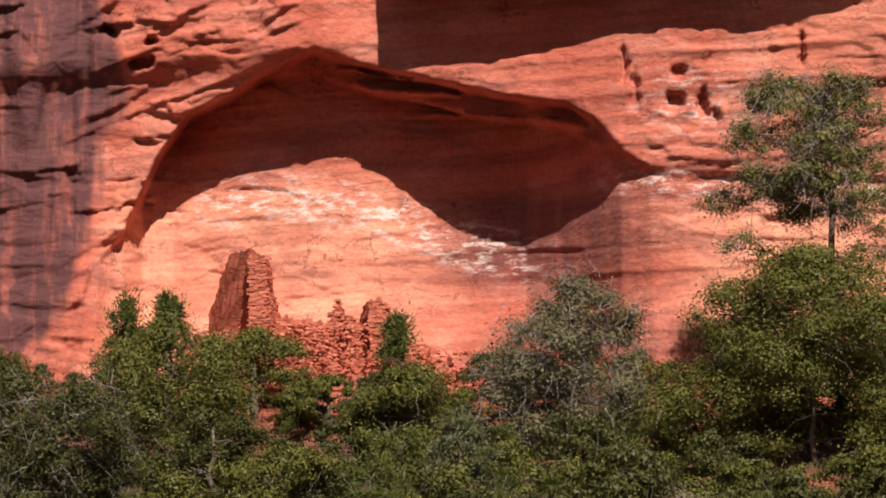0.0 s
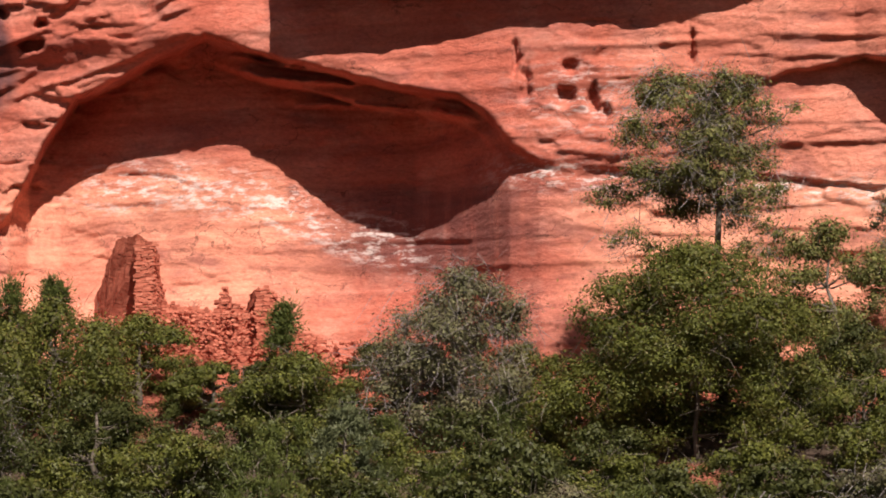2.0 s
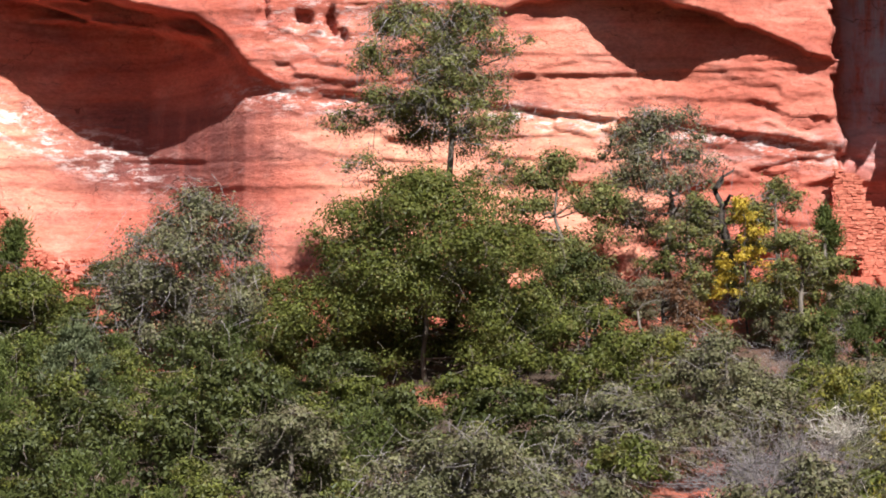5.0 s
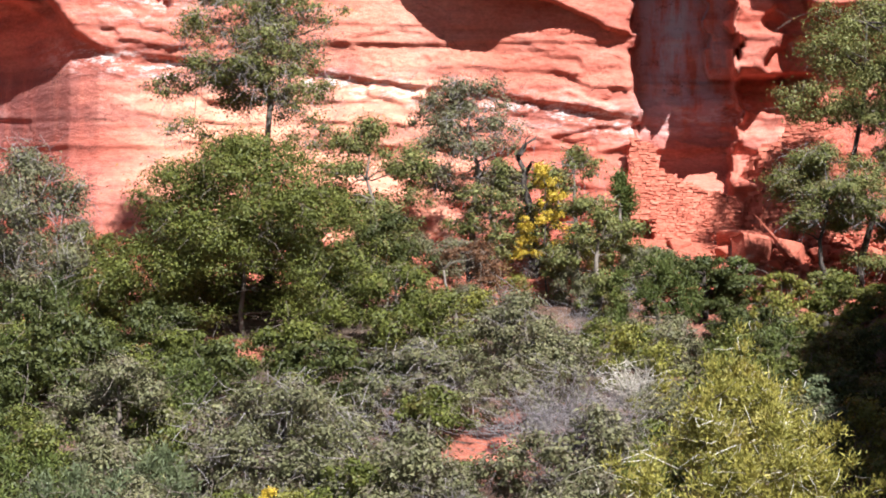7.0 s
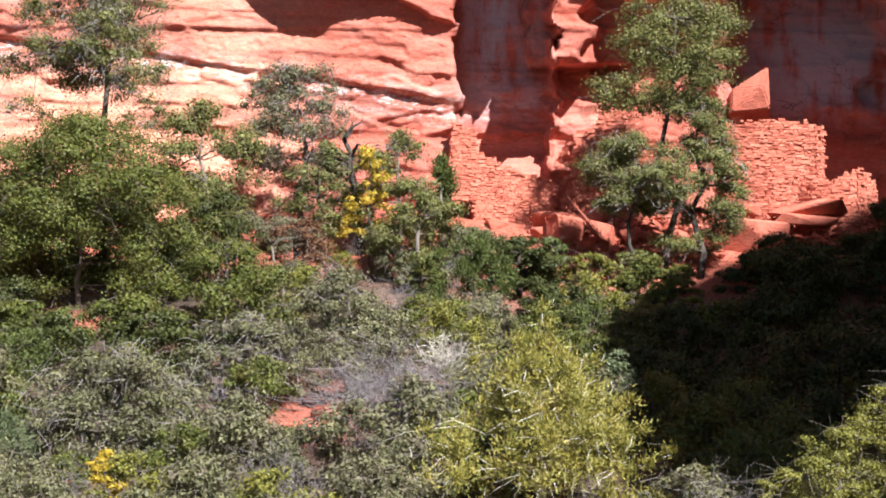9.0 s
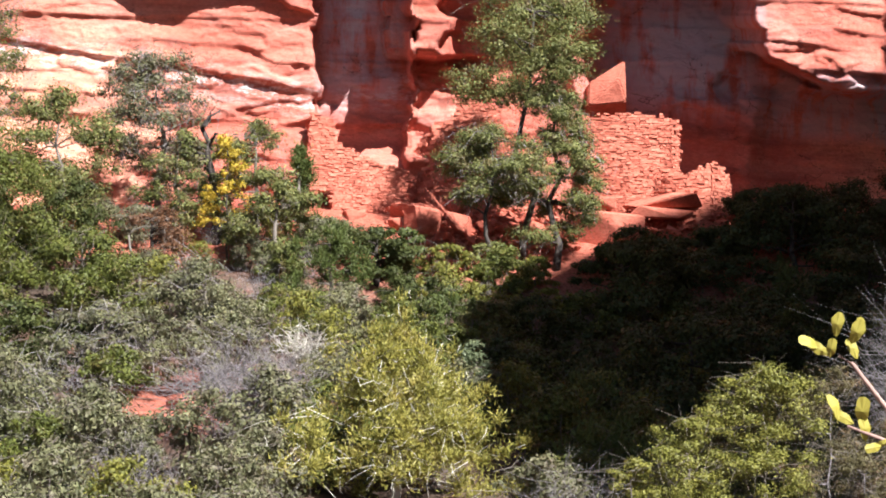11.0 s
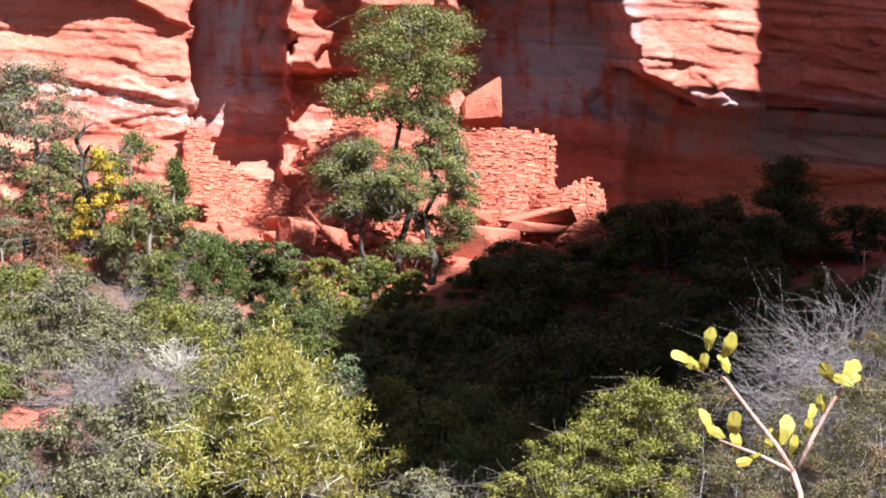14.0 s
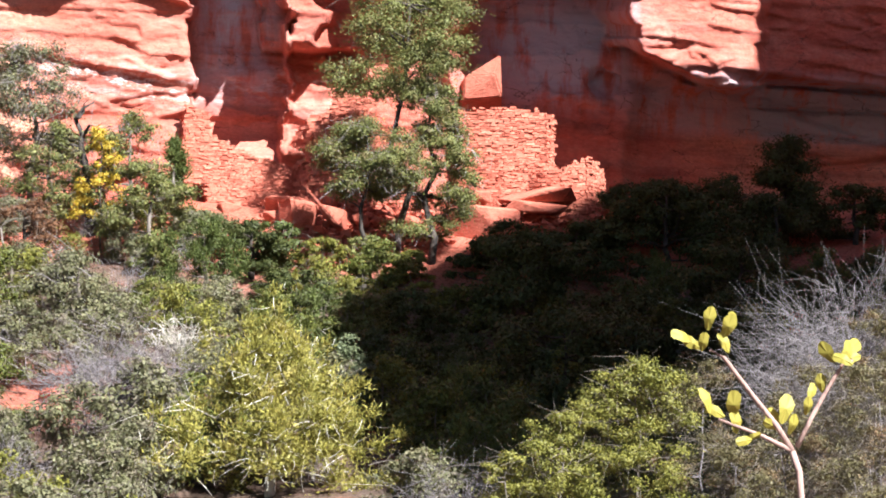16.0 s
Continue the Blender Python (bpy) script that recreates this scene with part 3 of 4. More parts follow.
def tree(name, x, y, width, top, low, leaf, bark, label, seed, count=9000, size=0.1, clumps=26, radius=0.16, lean=(0, 0), flat=0.6, category="tree", twigs=1, clump=0.12, extra=(), kind=leaves, bare=0, fine=0.011, dome=None):
    """A broad-leaved tree: top and low are the heights of its crown above sea level as the ground counts."""
    r = np.random.RandomState(seed)
    ob = plant(name, x, y, label, category)
    z = ob.location.z
    top, low = top - z, max(low - z, 0.3)
    cs, rs = crown_clumps(r, clumps, width, width * 0.85, low, top, lean, clump, dome if dome is not None else 0.85 if category == "bush" else 0.25, name in ("pinyon_tree", "young_juniper", "pointed_juniper", "golden_juniper"))
    for ex, ez, er in extra:
        cs.append((ex, r.uniform(-0.4, 0.4), ez - z))
        rs.append(er)
    trunk = bent((0, 0, 0), (lean[0] * 0.8, lean[1] * 0.8, low + (top - low) * 0.75), r, 0.05, 7)
    v, f = limbs(r, top, cs, [tuple(p) for p in trunk], radius, min(len(cs), 16) if twigs else 5, twigs)
    part("trunk", mesh_of("trunk", v, f, bark, True), ob)
    v, f = kind(r, cs, rs, 2 * count, 0.74 * size, flat) if kind is leaves else kind(r, cs, rs, int(1.6 * count), 0.85 * size)
    part("crown", mesh_of("crown", v, f, leaf), ob)
    if bare:
        pieces = []
        for _ in range(int(1.7 * bare)):
            k = r.randint(len(cs))
            s = Vector(cs[k]) + Vector(r.normal(size=3)) * rs[k] * 0.5
            e = s + Vector((r.normal() * 0.7, r.normal() * 0.7, r.normal() * 0.6 - 0.25)) * max(0.5, rs[k])
            pieces.append(tube(bent(s, e, r, 0.12, 3), [fine, 0.75 * fine, 0.3 * fine], 3))
        v, f = joined(pieces)
        tagged(part("twig_mass", mesh_of("twig_mass", v, f, DEADWOOD if bark is DEADWOOD else BARE if bare >= 300 else BARK), ob, "fine grey leafless twigs"), kind="stuff")
    return ob


def bare_bush(name, x, y, width, height, bark, label, seed, stems=40, forks=5, category="bush", thick=0.022, boughs=14):
    """A leafless shrub: many crooked stems that fork upwards and outwards."""
    r = np.random.RandomState(seed)
    ob = plant(name, x, y, label, category)
    sets = [[] for _ in range(boughs)]
    for k in range(stems):
        pieces = sets[k % boughs]
        a, q = 2 * math.pi * ((k % boughs) + r.uniform(0, 1)) / boughs, r.uniform(0, 1) ** 0.6
        e = Vector((math.cos(a) * q * width / 2, math.sin(a) * q * width / 2, height * r.uniform(0.55, 1.0) * (1.05 - 0.45 * q * q)))
        line = bent((e.x * 0.12, e.y * 0.12, 0), e, r, 0.2, 5)
        pieces.append(tube(line, [thick, thick * 0.8, thick * 0.6, thick * 0.45, thick * 0.2], 3))
        for _ in range(forks):
            s = line[r.randint(2, 5)]
            t = s + Vector((r.normal() * 0.6 + 0.3 * math.cos(a), r.normal() * 0.6 + 0.3 * math.sin(a), r.normal() * 0.5 + 0.2)) * height * 0.28
            pieces.append(tube(bent(s, t, r, 0.1, 3), [thick * 0.5, thick * 0.35, thick * 0.15], 3))
    for pieces in sets:
        v, f = joined(pieces)
        part("branch", mesh_of("branch", v, f, bark, True), ob)
    return ob

# trees along the foot of the cliff
tree("oak_tree", -14.6, 94, 7.4, 19.4, 11.4, GREY_OAK, BARK, "dusty grey-green oak with many bare twigs on the slope", 101, 21000, 0.085, 120, twigs=2, bare=1100, dome=0.85)
tree("oak_tree", -5.9, 92, 11.2, 19.7, 8.2, OAK, BARK, "large dense green oak on the slope below the cliff", 102, 46000, 0.084, 240, clump=0.09, bare=280, dome=0.9, radius=0.1)
tree("tall_tree", -5.2, 97, 7.4, 27.4, 21.6, LIGHT_OAK, BARK, "tall slender tree with an open green crown before the cliff", 103, 26000, 0.081, 110, lean=(-1.0, 0), twigs=2, clump=0.11, bare=1500, radius=0.22,
     extra=((-4.6, 22.5, 0.7), (-4.0, 22.8, 0.7), (-3.4, 22.4, 0.7), (-4.2, 22.1, 0.6), (-2.7, 22.6, 0.6), (-4.0, 20.7, 0.6), (-3.3, 20.9, 0.7), (-2.7, 20.5, 0.7), (0.4, 21.2, 0.6), (1.0, 21.6, 0.6), (1.6, 21.1, 0.75), (2.1, 20.7, 0.6), (0.9, 20.3, 0.7), (1.7, 20.1, 0.6)))
tree("oak_tree", -1.3, 98, 7.0, 21.5, 14.6, LIGHT_OAK, BARK, "round green oak at the foot of the cliff", 104, 15000, 0.092, 90, bare=150, dome=0.6)
tree("oak_tree", 2.9, 101, 5.8, 23.9, 18.2, GREY_OAK, BARK, "thin grey-green oak against the red cliff", 105, 12000, 0.081, 90, twigs=2, bare=700)
tree("pointed_juniper", -33.4, 98, 4.8, 20.4, 13.6, JUNIPER, BARK, "pointed green juniper before the alcove", 106, 7200, 0.13, 50, kind=sprays, clump=0.13)
tree("pointed_juniper", -31.6, 98, 4.2, 20.6, 13.6, JUNIPER, BARK, "pointed green juniper before the alcove", 107, 7200, 0.13, 50, kind=sprays, clump=0.13)
tree("oak_bush", -30.4, 95, 8.6, 19.0, 13.0, OAK, BARK, "broad green bush below the ruined walls", 108, 16000, 0.092, 90, category="bush", bare=150)
tree("oak_bush", -28.4, 99.5, 5.6, 19.2, 14.8, OAK, BARK, "low dark green bush below the ruined walls", 109, 8800, 0.092, 50, category="bush")
tree("oak_tree", -32.5, 89, 7.8, 16.0, 10.0, OAK_DARK_SHADED, BARK, "dark oak thicket with bare lower branches", 110, 14400, 0.092, 90, twigs=2, bare=500)
tree("oak_tree", -38.5, 95, 5.4, 18.2, 12.2, OAK_DARK_SHADED, BARK, "dark green oak below the buttress", 111, 11200, 0.092, 70)
tree("pinyon_tree", -21.8, 97, 4.4, 18.9, 12.6, JUNIPER, BARK, "small pointed pinyon below the alcove", 112, 7200, 0.13, 50, kind=sprays, clump=0.14)
tree("oak_bush", -20.2, 93, 7.0, 16.2, 11.0, OAK, BARK, "green bush on the slope", 113, 12000, 0.092, 80, category="bush", bare=150)
tree("slender_tree", 16.9, 97.2, 5.0, 20.2, 16.6, LIGHT_OAK, DARK_BARK, "slender tree with a thin dark trunk before the ruin", 114, 18000, 0.07, 110, radius=0.13, bare=400, fine=0.009)
tree("tall_tree", 19.9, 98.4, 5.0, 22.3, 15.2, LIGHT_OAK, DARK_BARK, "leafy tree with a dark trunk before the ruined walls", 115, 23000, 0.072, 120, radius=0.2, bare=350, dome=0.4)
tree("tall_tree", 18.5, 99.0, 7.0, 27.0, 21.2, LIGHT_OAK, DARK_BARK, "tall green tree before the ruined walls", 122, 25000, 0.075, 140, radius=0.18, lean=(0.8, 0), bare=150)
tree("golden_juniper", 8.7, 66, 9.4, 8.3, 0.6, GOLD_JUNIPER, DEADWOOD, "yellow-green juniper with bleached dead branches", 116, 34000, 0.095, 200, kind=sprays, twigs=3, bare=320, fine=0.009, clump=0.075, extra=((0.2, 8.6, 0.4), (0.1, 9.1, 0.28), (-0.6, 8.1, 0.45), (1.6, 7.6, 0.4), (2.7, 6.5, 0.4), (-1.9, 7.5, 0.4), (-3.2, 5.6, 0.45), (3.7, 5.0, 0.4)))
tree("manzanita_bush", 11.2, 38.0, 3.2, 5.0, 1.0, MANZANITA, BARK, "bright yellow-green manzanita bush in sun", 117, 17000, 0.034, 130, category="bush", radius=0.04, clump=0.085, bare=220, fine=0.004)
tree("manzanita_bush", 9.75, 37.4, 2.6, 4.0, 0.8, MANZANITA, BARK, "low yellow-green manzanita bush in sun", 118, 11000, 0.034, 100, category="bush", radius=0.04, clump=0.09, bare=150, fine=0.004)
tree("manzanita_bush", 8.7, 37.0, 1.7, 3.3, 0.8, MANZANITA, BARK, "small yellow-green manzanita bush in sun", 119, 5000, 0.034, 70, category="bush", radius=0.03, clump=0.1, bare=80, fine=0.004)
for k, (bx, by, w, top) in enumerate(((12.6, 38.6, 2.3, 5.0), (13.5, 37.2, 2.2, 4.3), (14.4, 38.4, 2.4, 5.0), (15.3, 37.4, 2.2, 4.9), (12.4, 36.4, 1.9, 3.5), (14.1, 35.6, 2.2, 3.3), (16.0, 39.4, 2.0, 6.0))):
    tree("dry_shrub", bx, by, w, top, top - 2.6, DRY, BARE, "dry olive and reddish shrub with grey twigs", 410 + k, 6000, 0.03, 60, category="bush", radius=0.025, bare=260, fine=0.0035)
# shaded bushes take the dark leaf, so part of their shade is colour
tree("shaded_bush", 30.4, 98, 8.4, 18.3, 12.0, OAK_DARK_SHADED, DARK_BARK, "dark bush at the cliff's foot, its leaf colour deepening the shade", 118, 11200, 0.108, 80, category="bush")
tree("shaded_bush", 37.0, 101, 4.6, 20.9, 14.0, OAK_DARK_SHADED, DARK_BARK, "dark bush at the cliff's foot, its leaf colour deepening the shade", 119, 10000, 0.1, 70, category="bush", clump=0.17)
tree("shaded_bush", 22.8, 92, 6.6, 15.0, 9.0, OAK_DARK_SHADED, DARK_BARK, "dark bush in the shaded hollow, its leaf colour deepening the shade", 120, 8000, 0.108, 60, category="bush")
tree("shaded_bush", 21.0, 80, 8.6, 10.5, 5.0, OAK_DARK_SHADED, DARK_BARK, "dark bush in the shaded hollow, its leaf colour deepening the shade", 121, 9600, 0.108, 70, category="bush")
tree("pointed_juniper", 9.1, 101, 2.8, 19.7, 15.2, JUNIPER, BARK, "narrow pointed juniper beside the ruin", 124, 6400, 0.13, 40, kind=sprays, clump=0.16)
tree("juniper_tree", 7.0, 99, 4.6, 20.6, 13.2, LIGHT_OAK, BARK, "ragged open juniper with dead branches", 125, 6400, 0.092, 60, bare=300, twigs=2)
tree("yellow_shrub", 5.75, 97.0, 2.8, 19.5, 15.0, YELLOW, DARK_BARK, "shrub with bright yellow autumn leaves", 126, 2400, 0.08, 60, category="bush", radius=0.05)
tree("juniper_bush", -17.0, 86, 3.2, 13.2, 9.0, BLUE_JUNIPER, BARK, "blue-green juniper bush on the slope", 127, 9600, 0.108, 50, category="bush", kind=sprays)
tree("round_bush", 12.7, 76, 2.3, 8.9, 5.0, BLUE_JUNIPER, BARK, "round grey-green bush at the edge of the shade", 128, 6400, 0.081, 40, category="bush", radius=0.05)
bare_bush("bare_bush", 4.7, 72, 4.2, 3.6, BARE, "leafless grey bush on the slope", 131, 160, 11, thick=0.015)
bare_bush("bare_bush", 16.7, 42, 4.4, 3.8, BARE, "leafless grey bush on a mound", 132, 260, 14, thick=0.008)
bare_bush("bare_bush", 10.2, 50, 2.0, 2.3, BARE, "small bleached leafless shrub", 133, 60, 10, thick=0.009)
tree("yellow_bush", -3.2, 62, 1.5, 4.8, 2.4, YELLOW, BARK, "small bright yellow bush on the slope", 129, 2400, 0.054, 30, category="bush", radius=0.03)

# shrubs of the middle slope
tree("oak_bush", 4.3, 86, 5.2, 12.9, 8.4, GREY_OAK, BARK, "dusty oak bush with bare twigs on the slope", 141, 8000, 0.085, 60, category="bush", bare=300)
tree("oak_bush", 0.4, 80, 5.0, 10.5, 6.8, GREY_OAK, BARK, "dusty oak bush with bare twigs on the slope", 142, 8000, 0.085, 60, category="bush", bare=500)
tree("oak_bush", 11.9, 96.4, 4.2, 15.6, 10.6, OAK_DARK_SHADED, DARK_BARK, "dark bush below the doorway of the ruin", 143, 12000, 0.085, 60, category="bush")
tree("juniper_tree", 7.6, 95.5, 4.4, 17.8, 12.0, LIGHT_OAK, BARK, "ragged grey-green juniper with dead branches", 144, 8000, 0.085, 60, bare=200, twigs=2)
tree("juniper_bush", 9.6, 93, 4.2, 15.2, 10.6, JUNIPER, BARK, "green juniper bush on the slope", 145, 8000, 0.11, 50, category="bush", kind=sprays)
# dark leaves stand in for the black shade of the gully
tree("oak_bush", 13.0, 92.5, 4.6, 13.2, 8.6, OAK_DARK_SHADED, DARK_BARK, "oak bush in the gully below the boulders, darkened as in shade", 146, 10000, 0.085, 50, category="bush", bare=80)
tree("juniper_bush", 16.4, 95.0, 4.6, 13.6, 11.0, MANZANITA, BARK, "sunlit green bush below the boulders", 147, 7000, 0.08, 50, category="bush")
tree("young_juniper", 12.6, 88, 1.0, 12.6, 8.6, GOLD_JUNIPER, BARK, "young narrow yellow-green juniper", 148, 1600, 0.1, 24, kind=sprays, radius=0.05)
tree("young_juniper", 14.4, 87, 0.8, 11.6, 8.4, JUNIPER, BARK, "young narrow green juniper", 149, 1400, 0.1, 24, kind=sprays, radius=0.05)
tree("oak_bush", -8.3, 74, 4.8, 9.3, 5.4, GREY_OAK, BARK, "pale grey-green oak bush on the slope", 150, 9000, 0.08, 60, category="bush", bare=250)
tree("oak_bush", -3.4, 72, 7.0, 8.5, 4.4, GREY_OAK, BARK, "wide pale grey-green oak thicket", 151, 13000, 0.08, 90, category="bush", bare=500)
tree("oak_bush", 0.8, 73, 3.8, 8.4, 4.8, OAK, BARK, "green oak bush on the slope", 152, 6000, 0.08, 50, category="bush", bare=80)
tree("oak_bush", -22.5, 84, 6.6, 12.3, 8.4, OAK, BARK, "bright green oak bush low on the slope", 153, 11000, 0.085, 70, category="bush", bare=60)
tree("oak_bush", -12.8, 83, 5.4, 11.4, 7.6, OAK, BARK, "green oak bush low on the slope", 154, 9000, 0.085, 60, category="bush", bare=80)
tree("oak_bush", -8.6, 86, 5.6, 12.4, 8.4, OAK_DARK_SHADED, BARK, "dark green oak bush on the slope", 155, 9000, 0.085, 60, category="bush")
tree("oak_bush", -26.6, 89, 5.2, 14.6, 10.2, OAK_DARK_SHADED, BARK, "dark green oak bush on the slope", 156, 9000, 0.085, 60, category="bush")
tree("oak_bush", -0.2, 90, 5.4, 14.4, 10.2, OAK, BARK, "green oak bush on the slope", 157, 9000, 0.085, 60, category="bush", bare=100)
tree("rust_bush", 2.6, 95.5, 3.4, 16.2, 12.6, RUST, DARK_BARK, "dry rust-brown bush among rocks", 158, 3500, 0.08, 40, category="bush", bare=250)
# darker leaves here add to the shade of the bank and hollow
tree("shaded_bush", 22.4, 96.6, 4.4, 15.2, 11.4, OAK_DARK_SHADED, DARK_BARK, "dark bush on the brown bank below the boulders, its leaf colour deepening the shade", 159, 5000, 0.1, 50, category="bush")
tree("shaded_bush", 26.2, 97.6, 4.8, 16.0, 11.8, OAK_DARK_SHADED, DARK_BARK, "dark bush on the bank below the slabs, its leaf colour deepening the shade", 160, 5000, 0.1, 50, category="bush")
tree("shaded_bush", 25.0, 87, 6.0, 12.4, 7.4, OAK_DARK_SHADED, DARK_BARK, "dark bush in the shaded hollow, its leaf colour deepening the shade", 161, 6000, 0.1, 60, category="bush")
tree("shaded_bush", 31.0, 90, 6.5, 14.6, 8.6, OAK_DARK_SHADED, DARK_BARK, "dark bush in the shaded hollow, its leaf colour deepening the shade", 162, 6000, 0.1, 60, category="bush")
for k, (bx, by, w, top) in enumerate(((15.2, 88, 3.8, 11.8), (12.0, 87.5, 3.6, 11.6), (18.4, 93.5, 4.0, 12.7), (13.2, 84, 3.6, 10.2), (10.0, 97.5, 3.4, 16.2), (13.0, 95.0, 3.4, 13.4), (16.2, 91.5, 3.8, 12.3), (15.0, 82, 3.8, 9.8), (-0.6, 94.5, 4.6, 17.0), (1.2, 88, 4.2, 13.2))):
    tree("slope_bush", bx, by, w, top, top - 3.4, (LIGHT_OAK, OAK_DARK_SHADED, MANZANITA, OAK, GREY_OAK, OAK_DARK_SHADED, MANZANITA, OAK_DARK_SHADED, OAK_DARK_SHADED, OAK)[k], BARK, "leafy bush on the slope below the ruin", 170 + k, 3600, 0.09, 46, category="bush", twigs=0, bare=60, radius=0.04)
tree("oak_bush", -3.2, 84, 5.2, 11.6, 7.4, OAK, BARK, "green oak bush below the large oak", 165, 9000, 0.085, 60, category="bush", bare=80)
tree("oak_bush", -7.8, 84.5, 5.0, 11.4, 7.4, OAK, BARK, "green oak bush below the large oak", 166, 9000, 0.085, 60, category="bush", bare=60)
tree("oak_bush", -25.0, 98, 4.8, 16.8, 12.6, OAK, BARK, "green oak bush below the rubble", 167, 9000, 0.085, 60, category="bush", bare=80)
tree("oak_bush", -22.9, 98.6, 3.8, 17.0, 13.2, OAK_DARK_SHADED, BARK, "dark green oak bush below the rubble", 168, 7000, 0.085, 50, category="bush", bare=60)
for bx, by, w, top, leaf, seed in ((15.0, 97.4, 3.0, 15.0, MANZANITA, 181), (17.0, 97.8, 2.6, 15.2, LIGHT_OAK, 182), (13.2, 98.6, 2.4, 15.9, JUNIPER, 183), (18.6, 96.2, 2.4, 14.4, MANZANITA, 184)):
    tree("slope_bush", bx, by, w, top, top - 2.4, leaf, BARK, "sunlit bush on the red bank below the boulders", seed, 4500, 0.075, 50, category="bush", twigs=0, bare=60, radius=0.04)
# dark leaf colour again deepens the shade at the cliff's foot
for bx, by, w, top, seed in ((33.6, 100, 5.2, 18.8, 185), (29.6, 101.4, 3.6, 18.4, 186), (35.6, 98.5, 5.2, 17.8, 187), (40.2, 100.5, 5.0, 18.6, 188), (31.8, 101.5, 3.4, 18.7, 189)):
    tree("shaded_bush", bx, by, w, top, top - 4.6, OAK_DARK_SHADED, DARK_BARK, "dark bush along the cliff's foot, its leaf colour deepening the shade", seed, 6500, 0.09, 60, category="bush", bare=60)
tree("oak_bush", -6.2, 95, 8.4, 16.8, 9.8, OAK_DARK_SHADED, BARK, "dark oak thicket behind the large oak", 169, 14000, 0.09, 90, category="bush", bare=60)
tree("oak_bush", 3.7, 99.3, 4.4, 20.0, 15.2, LIGHT_OAK, BARK, "grey-green bush against the foot of the cliff", 163, 6000, 0.085, 60, category="bush", bare=200)
tree("dry_shrub", 17.8, 41, 2.4, 7.5, 3.6, MANZANITA, BARE, "dry yellow-green shrub with reddish stems", 164, 6000, 0.035, 50, category="bush", bare=320, fine=0.004, radius=0.03)
bare_bush("bare_bush", 6.2, 77, 4.0, 2.6, BARE, "leafless pale grey bush on the slope", 134, 120, 10, thick=0.015)
bare_bush("bare_bush", 7.8, 84, 2.6, 1.8, DEADWOOD, "bleached heap of dead branches", 135, 70, 6)


# low growth all over the slope
def patterns():
    kinds = []
    for name, leaf, label, seed, kind, bare, size in (
            ("slope_bush", OAK, "low green bush on the red slope", 201, leaves, 60, 0.085), ("slope_bush", OAK_DARK_SHADED, "low dark green bush on the slope", 202, leaves, 60, 0.085),
            ("dusty_bush", GREY_OAK, "dusty grey-green bush with bare twigs", 203, leaves, 350, 0.08), ("dusty_bush", GREY_OAK, "dusty grey-green bush with bare twigs", 204, leaves, 200, 0.08),
            ("juniper_bush", BLUE_JUNIPER, "low blue-green juniper bush", 205, sprays, 40, 0.1), ("juniper_bush", JUNIPER, "low green juniper bush", 206, sprays, 40, 0.1),
            ("slope_bush", MANZANITA, "low yellow-green manzanita bush", 207, leaves, 120, 0.07), ("slope_bush", RUST, "rust-brown dry shrub on the slope", 208, leaves, 200, 0.07)):
        x, y = -60 + 4 * len(kinds), 112
        g = float(ground_z(x, y)) - 0.15
        kinds.append(tree(name, x, y, 3.7, g + 2.7, g + 0.05, leaf, BARK, label, seed, 2200, size * 1.15, 46, category="bush", radius=0.03, kind=kind, bare=bare // 3, clump=0.13, twigs=0))
    kinds.append(bare_bush("bare_bush", -26, 112, 2.6, 1.9, BARE, "leafless grey shrub on the slope", 209, 36, 6, thick=0.014))
    return kinds


